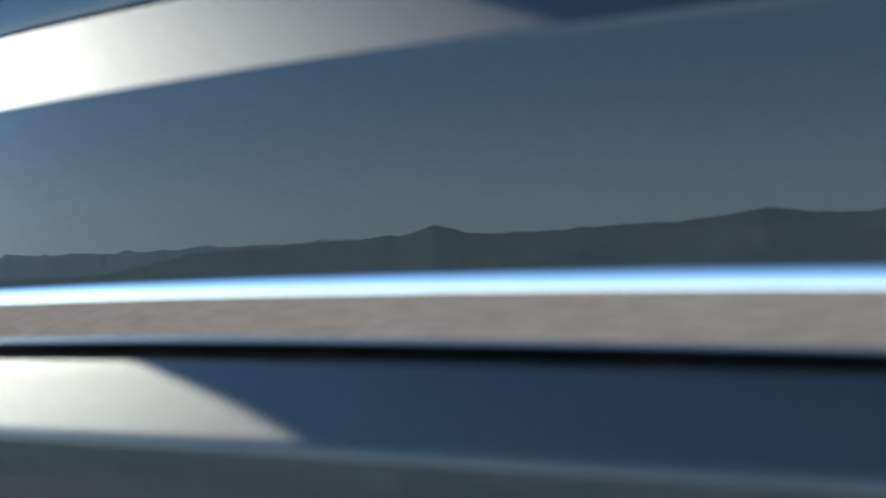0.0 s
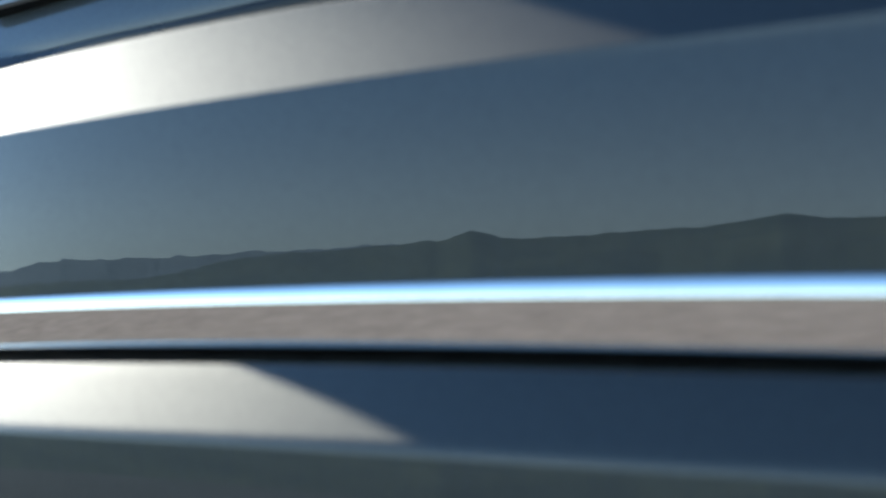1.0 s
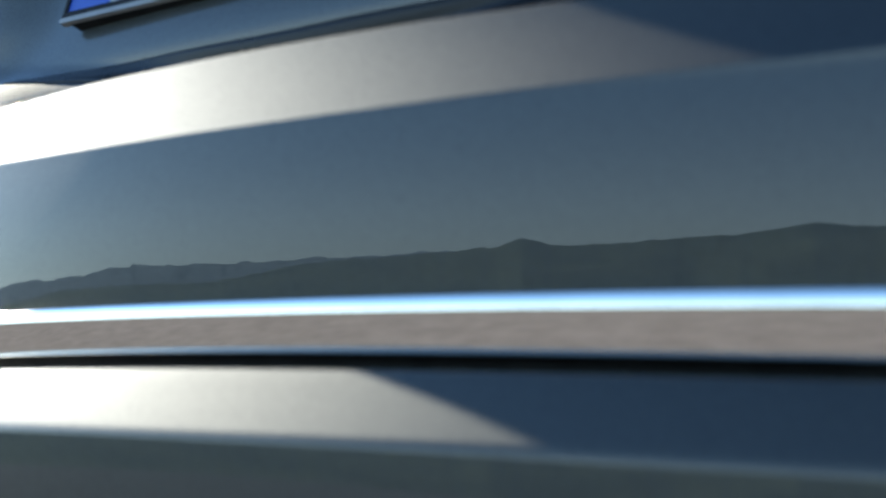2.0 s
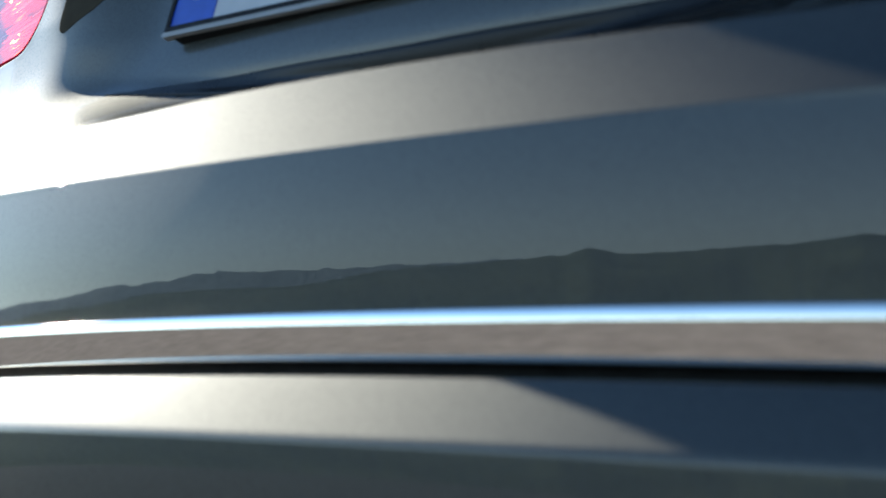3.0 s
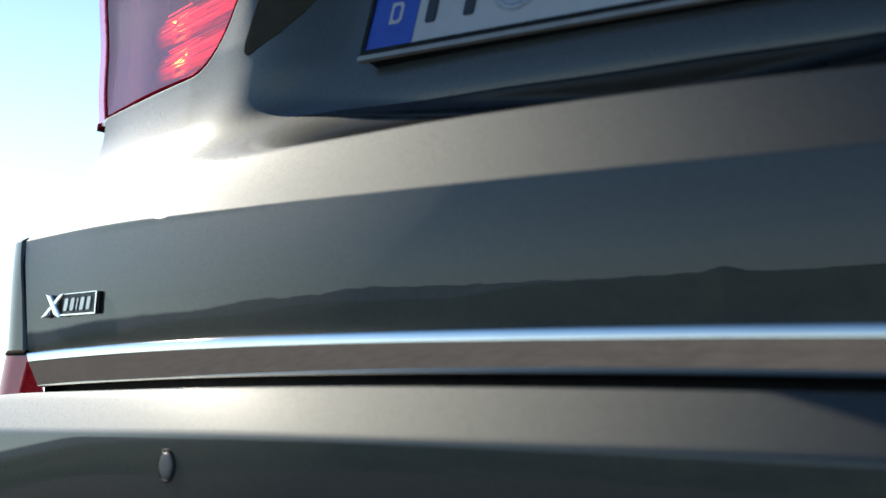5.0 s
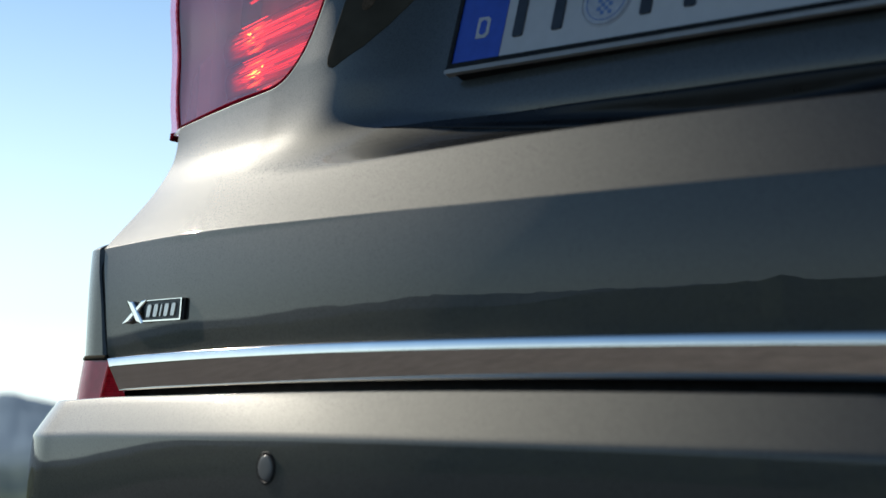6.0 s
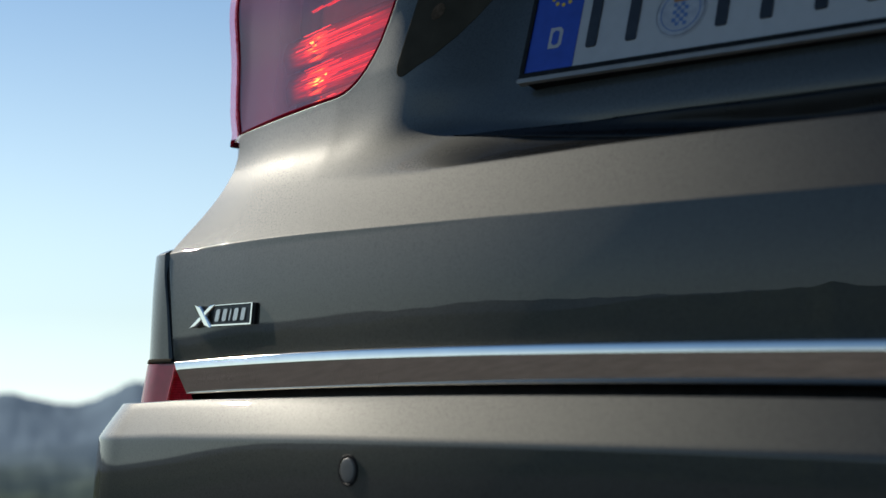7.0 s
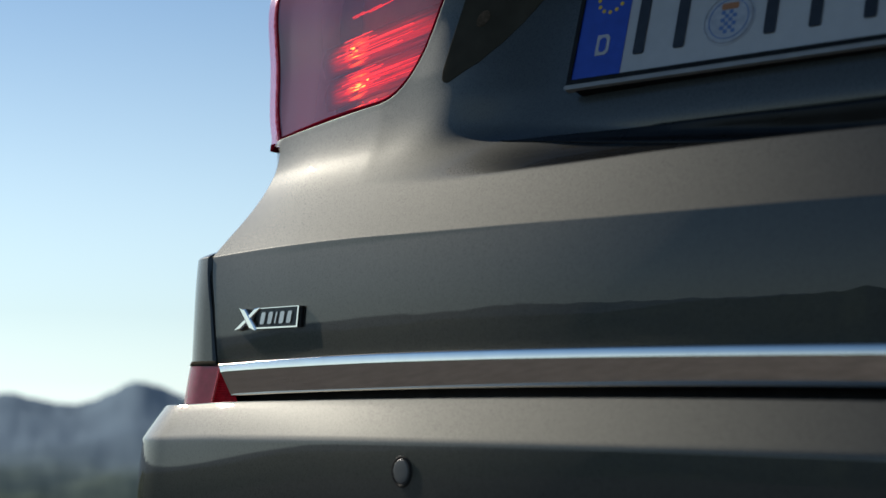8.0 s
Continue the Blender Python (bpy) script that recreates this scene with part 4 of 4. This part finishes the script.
plate_part("country_bar", plate_block(0.0150, 0.0275, 0.0215, 0.0405, 0.0024, 0.0028, 0.003), PLATE_WHITE, "white bar on the band")
plate_part("country_bar_core", plate_block(0.0178, 0.0245, 0.0245, 0.0375, 0.0028, 0.0031, 0.002), PLATE_BLUE)
plate_part("country_bar_edge", plate_block(0.0150, 0.0179, 0.0215, 0.0405, 0.0024, 0.00305, 0.0003), PLATE_WHITE)
for k in range(12):
    a = radians(30 * k)
    plate_part("star_dot", disc(0.0225 + 0.0125 * math.cos(a), 0.074 + 0.0125 * math.sin(a), 0.0019, 0.0024, 0.0028, 8), GOLD)
for u0 in (0.0525, 0.0900, 0.1696, 0.2070, 0.2505, 0.290, 0.328, 0.366, 0.404, 0.442, 0.480):
    plate_part("plate_bar", plate_block(u0, u0 + 0.0098, 0.0175, 0.0925, 0.0018, 0.0030, 0.0012), PLATE_INK)
SEAL_U = 0.1375
plate_part("plate_seal", disc(SEAL_U, 0.0360, 0.0228, 0.0018, 0.0026), SEAL_GREY, "round silver seal")
for k, (r0, r1) in enumerate(((0.0175, 0.0168), (0.0215, 0.0208))):
    ring = [[(SEAL_U + r * math.cos(q), -w, 0.036 + r * math.sin(q)) for q in np.linspace(0, 2 * math.pi, 40, endpoint=False)] for r, w in ((r0, 0.0026), (r0, 0.0030), (r1, 0.0030), (r1, 0.0026))]
    part("seal_ring", sheet("seal_ring", ring, SEAL_BLUE if k == 0 else GREY_PLASTIC, closed=True), plate)
for i in range(4):
    for j in range(6):
        if (i + j) % 2:
            u, v = SEAL_U - 0.0068 + 0.0034 * i, 0.0235 + 0.0034 * j
            part("seal_check", solid("seal_check", plate_block(u, u + 0.0032, v, v + 0.0032, 0.0026, 0.0030, 0.0002), SEAL_BLUE), plate)
part("seal_crest", solid("seal_crest", plate_block(SEAL_U - 0.0075, SEAL_U + 0.0075, 0.0445, 0.0500, 0.0026, 0.0030, 0.001), SEAL_RED), plate, "dull orange crest")

# ---- badge on the lower panel: a chrome cross and a framed bar
badge = new("badge")
badge.parent = car
BX, BZ = -0.6197, 0.8425
turn = math.degrees(math.atan(0.651 * BX - 0.85 * BX ** 3))
badge.matrix_world = pose(BX, float(skin_at(BX, BZ)[1]) - 0.0005, BZ, 0, 0, turn)


def badge_block(u0, u1, v0, v1, w0, w1, lean=0.0, bevel=0.0006):
    rings = box(u0, u1, -w0, -w1, v0, v1, bevel)
    return [[(x + lean * z, y, z) for x, y, z in r] for r in rings]


def badge_part(name, rings, mat, label=""):
    ob = new(name, solid(name, rings, mat))
    ob.parent = badge
    if label:
        tagged(ob, label)
    return ob


for a in (-1, 1):
    base = np.array([(-0.0250, -0.0098), (-0.0120, -0.0098), (0.0255, 0.0098), (0.0125, 0.0098)]) if a < 0 else np.array([(0.0045, -0.0098), (0.0185, -0.0098), (-0.0030, 0.0098), (-0.0165, 0.0098)])
    cc = base.mean(0)
    rings = []
    for k, w in ((1.0, 0.0), (1.0, 0.0030), (0.9, 0.0040), (0.55, 0.0046)):
        dd = base - cc
        ax = np.array([0.0365, 0.0196]) if a < 0 else np.array([-0.0175, 0.0196])
        ax = ax / np.linalg.norm(ax)
        al = (dd @ ax)[:, None] * ax
        q = cc + al * (1 - (1 - k) * 0.12) + (dd - al) * k
        rings.append([(x, -w - (0.0004 if a > 0 else 0), z) for x, z in q])
    badge_part("cross_stroke", rings, CHROME, "chrome cross stroke")
badge_part("bar_back", badge_block(0.0195, 0.0870, -0.0092, 0.0092, 0.0, 0.0030, 0.12), PLATE_INK, "black bar field")
badge_part("frame_top", badge_block(0.0175, 0.0880, 0.0091, 0.0098, 0.0, 0.0042, 0.12, 0.0003), CHROME)
badge_part("frame_foot", badge_block(0.0130, 0.0880, -0.0098, -0.0084, 0.0, 0.0042, 0.12, 0.0003), CHROME)
badge_part("frame_end", badge_block(0.0862, 0.0884, -0.0098, 0.0098, 0.0, 0.0044, 0.12, 0.0004), CHROME)
badge_part("badge_side", badge_block(0.0886, 0.0925, -0.0094, 0.0094, 0.0, 0.0034, 0.12), BLACK)
for u0, u1 in ((0.0240, 0.0312), (0.0368, 0.0440), (0.0490, 0.0514), (0.0566, 0.0638), (0.0692, 0.0762)):
    badge_part("badge_bar", badge_block(u0, u1, -0.0056, 0.0056, 0.0030, 0.0040, 0.32, 0.0012), SATIN, "satin bright bar")


# ---------------------------------------------------------------- the rest of the car
def build_upper():
    """Upper tail, roof, flanks, bonnet and wheels, plainly shaped."""
    arc = CORNER * (radians(84) - math.atan(0.651 * EDGE - 0.85 * EDGE ** 3))
    half = np.concatenate([np.linspace(0, EDGE, 40), np.linspace(EDGE, EDGE + arc, 14)[1:], np.linspace(EDGE + arc, EDGE + arc + 0.32, 5)[1:]])
    s = np.concatenate([half[:0:-1], -half])
    zs = np.linspace(1.21, 1.70, 30)
    inw = PANEL_TOP + spline(SKIN_Z, SKIN_Y, zs)
    rows = []
    for v, z in zip(inw, zs):
        k = 1 - 0.16 * step(1.35, 1.75, z)
        q = place(s, v, np.full_like(s, z))
        q[:, 0] *= k
        q[:, 1] -= swell(q[:, 0], z)
        rows.append(q)
    upper = part("upper_tailgate", sheet("upper_tailgate", rows, PAINT), car, "grey-bronze metallic upper tail")
    win = []
    for v, z in zip(inw[7:27], zs[7:27]):
        xs = np.linspace(-0.54, 0.54, 30)
        win.append(np.stack([xs, bow(xs) + v - 0.004 - swell(xs, z), np.full_like(xs, z)], -1))
    part("rear_window", sheet("rear_window", win, GLASS), upper, "dark tinted rear window")
    # flank, greenhouse, roof and bonnet as one swept shell
    ys = np.concatenate([np.linspace(0.50, 0.85, 8), np.linspace(1.0, 4.55, 28)])
    rows = []
    for y in ys:
        wide = 0.80 + 0.11 * step(0.2, 0.9, y) - 0.16 * step(3.9, 4.6, y)
        belt = 1.10 - 0.06 * step(2.6, 4.5, y) - 0.12 * step(4.2, 4.6, y)
        top = belt + 0.02 + 0.60 * step(2.0, 3.3, 5.35 - y)
        top = top - 0.06 * (1 - step(0.3, 0.9, y))
        in_w = wide - 0.05 - 0.20 * (top - belt) / 0.6
        sec = [(wide - 0.06, 0.30), (wide - 0.01, 0.42), (wide, 0.62), (wide + 0.005, 0.82), (wide - 0.02, 1.0), (wide - 0.05, belt), (in_w + 0.02, 0.5 * (belt + top)), (in_w, top - 0.04), (in_w - 0.10, top), (0.25, top + 0.03)]
        sec = sec + [(-a, b) for a, b in sec[::-1]]
        rows.append([(a, y, b) for a, b in sec])
    shell = part("body_shell", sheet("body_shell", rows, PAINT), car, "grey-bronze metallic body")
    nose = np.array(rows[-1])
    rim = [nose, np.stack([nose[:, 0] * 0.9, nose[:, 1] + 0.12, 0.62 + (nose[:, 2] - 0.62) * 0.85], -1), np.stack([nose[:, 0] * 0.0, nose[:, 1] + 0.16, np.full(len(nose), 0.62)], -1)]
    part("nose", sheet("nose", rim, PAINT), shell)
    for sd in (-1, 1):
        for ya, yb in ((0.75, 1.55), (1.62, 2.55)):
            q = []
            for z in np.linspace(1.16, 1.56, 8):
                yy = np.linspace(ya + 0.25 * max(0, z - 1.3), yb - (0.5 * max(0, z - 1.3) if yb > 2 else 0), 10)
                w = 0.875 - 0.05 - 0.20 * (z - 1.10) / 0.6 + 0.045
                q.append(np.stack([np.full_like(yy, sd * w), yy, np.full_like(yy, z)], -1))
            part("side_window", sheet("side_window", q, GLASS, flip=sd < 0), shell, "dark tinted side window")
    part("floor_pan", solid("floor_pan", box(-0.70, 0.70, 0.22, 4.4, 0.26, 0.34, 0.03), BLACK), shell)
    for sd in (-1, 1):
        for wy in (0.88, 3.75):
            prof = [(0.20, 0.11), (0.24, 0.125), (0.33, 0.13), (0.358, 0.115), (0.366, 0.06), (0.366, -0.06), (0.358, -0.115), (0.33, -0.13), (0.20, -0.12)]
            ring = [[(sd * (0.80 + w), wy + r * math.cos(q), 0.366 + r * math.sin(q)) for q in np.linspace(0, 2 * math.pi, 40, endpoint=False)] for r, w in prof]
            wheel = part("wheel", sheet("wheel", ring, TYRE, closed=True), car, "black tyre on an alloy rim")
            rim = [[(sd * (0.80 + w), wy + r * math.cos(q), 0.366 + r * math.sin(q)) for q in np.linspace(0, 2 * math.pi, 40, endpoint=False)] for r, w in ((0.245, 0.12), (0.235, 0.128), (0.22, 0.11), (0.08, 0.09), (0.05, 0.10), (0.001, 0.10))]
            part("rim", sheet("rim", rim, ALLOY, closed=True), wheel, "silver alloy rim")


build_upper()
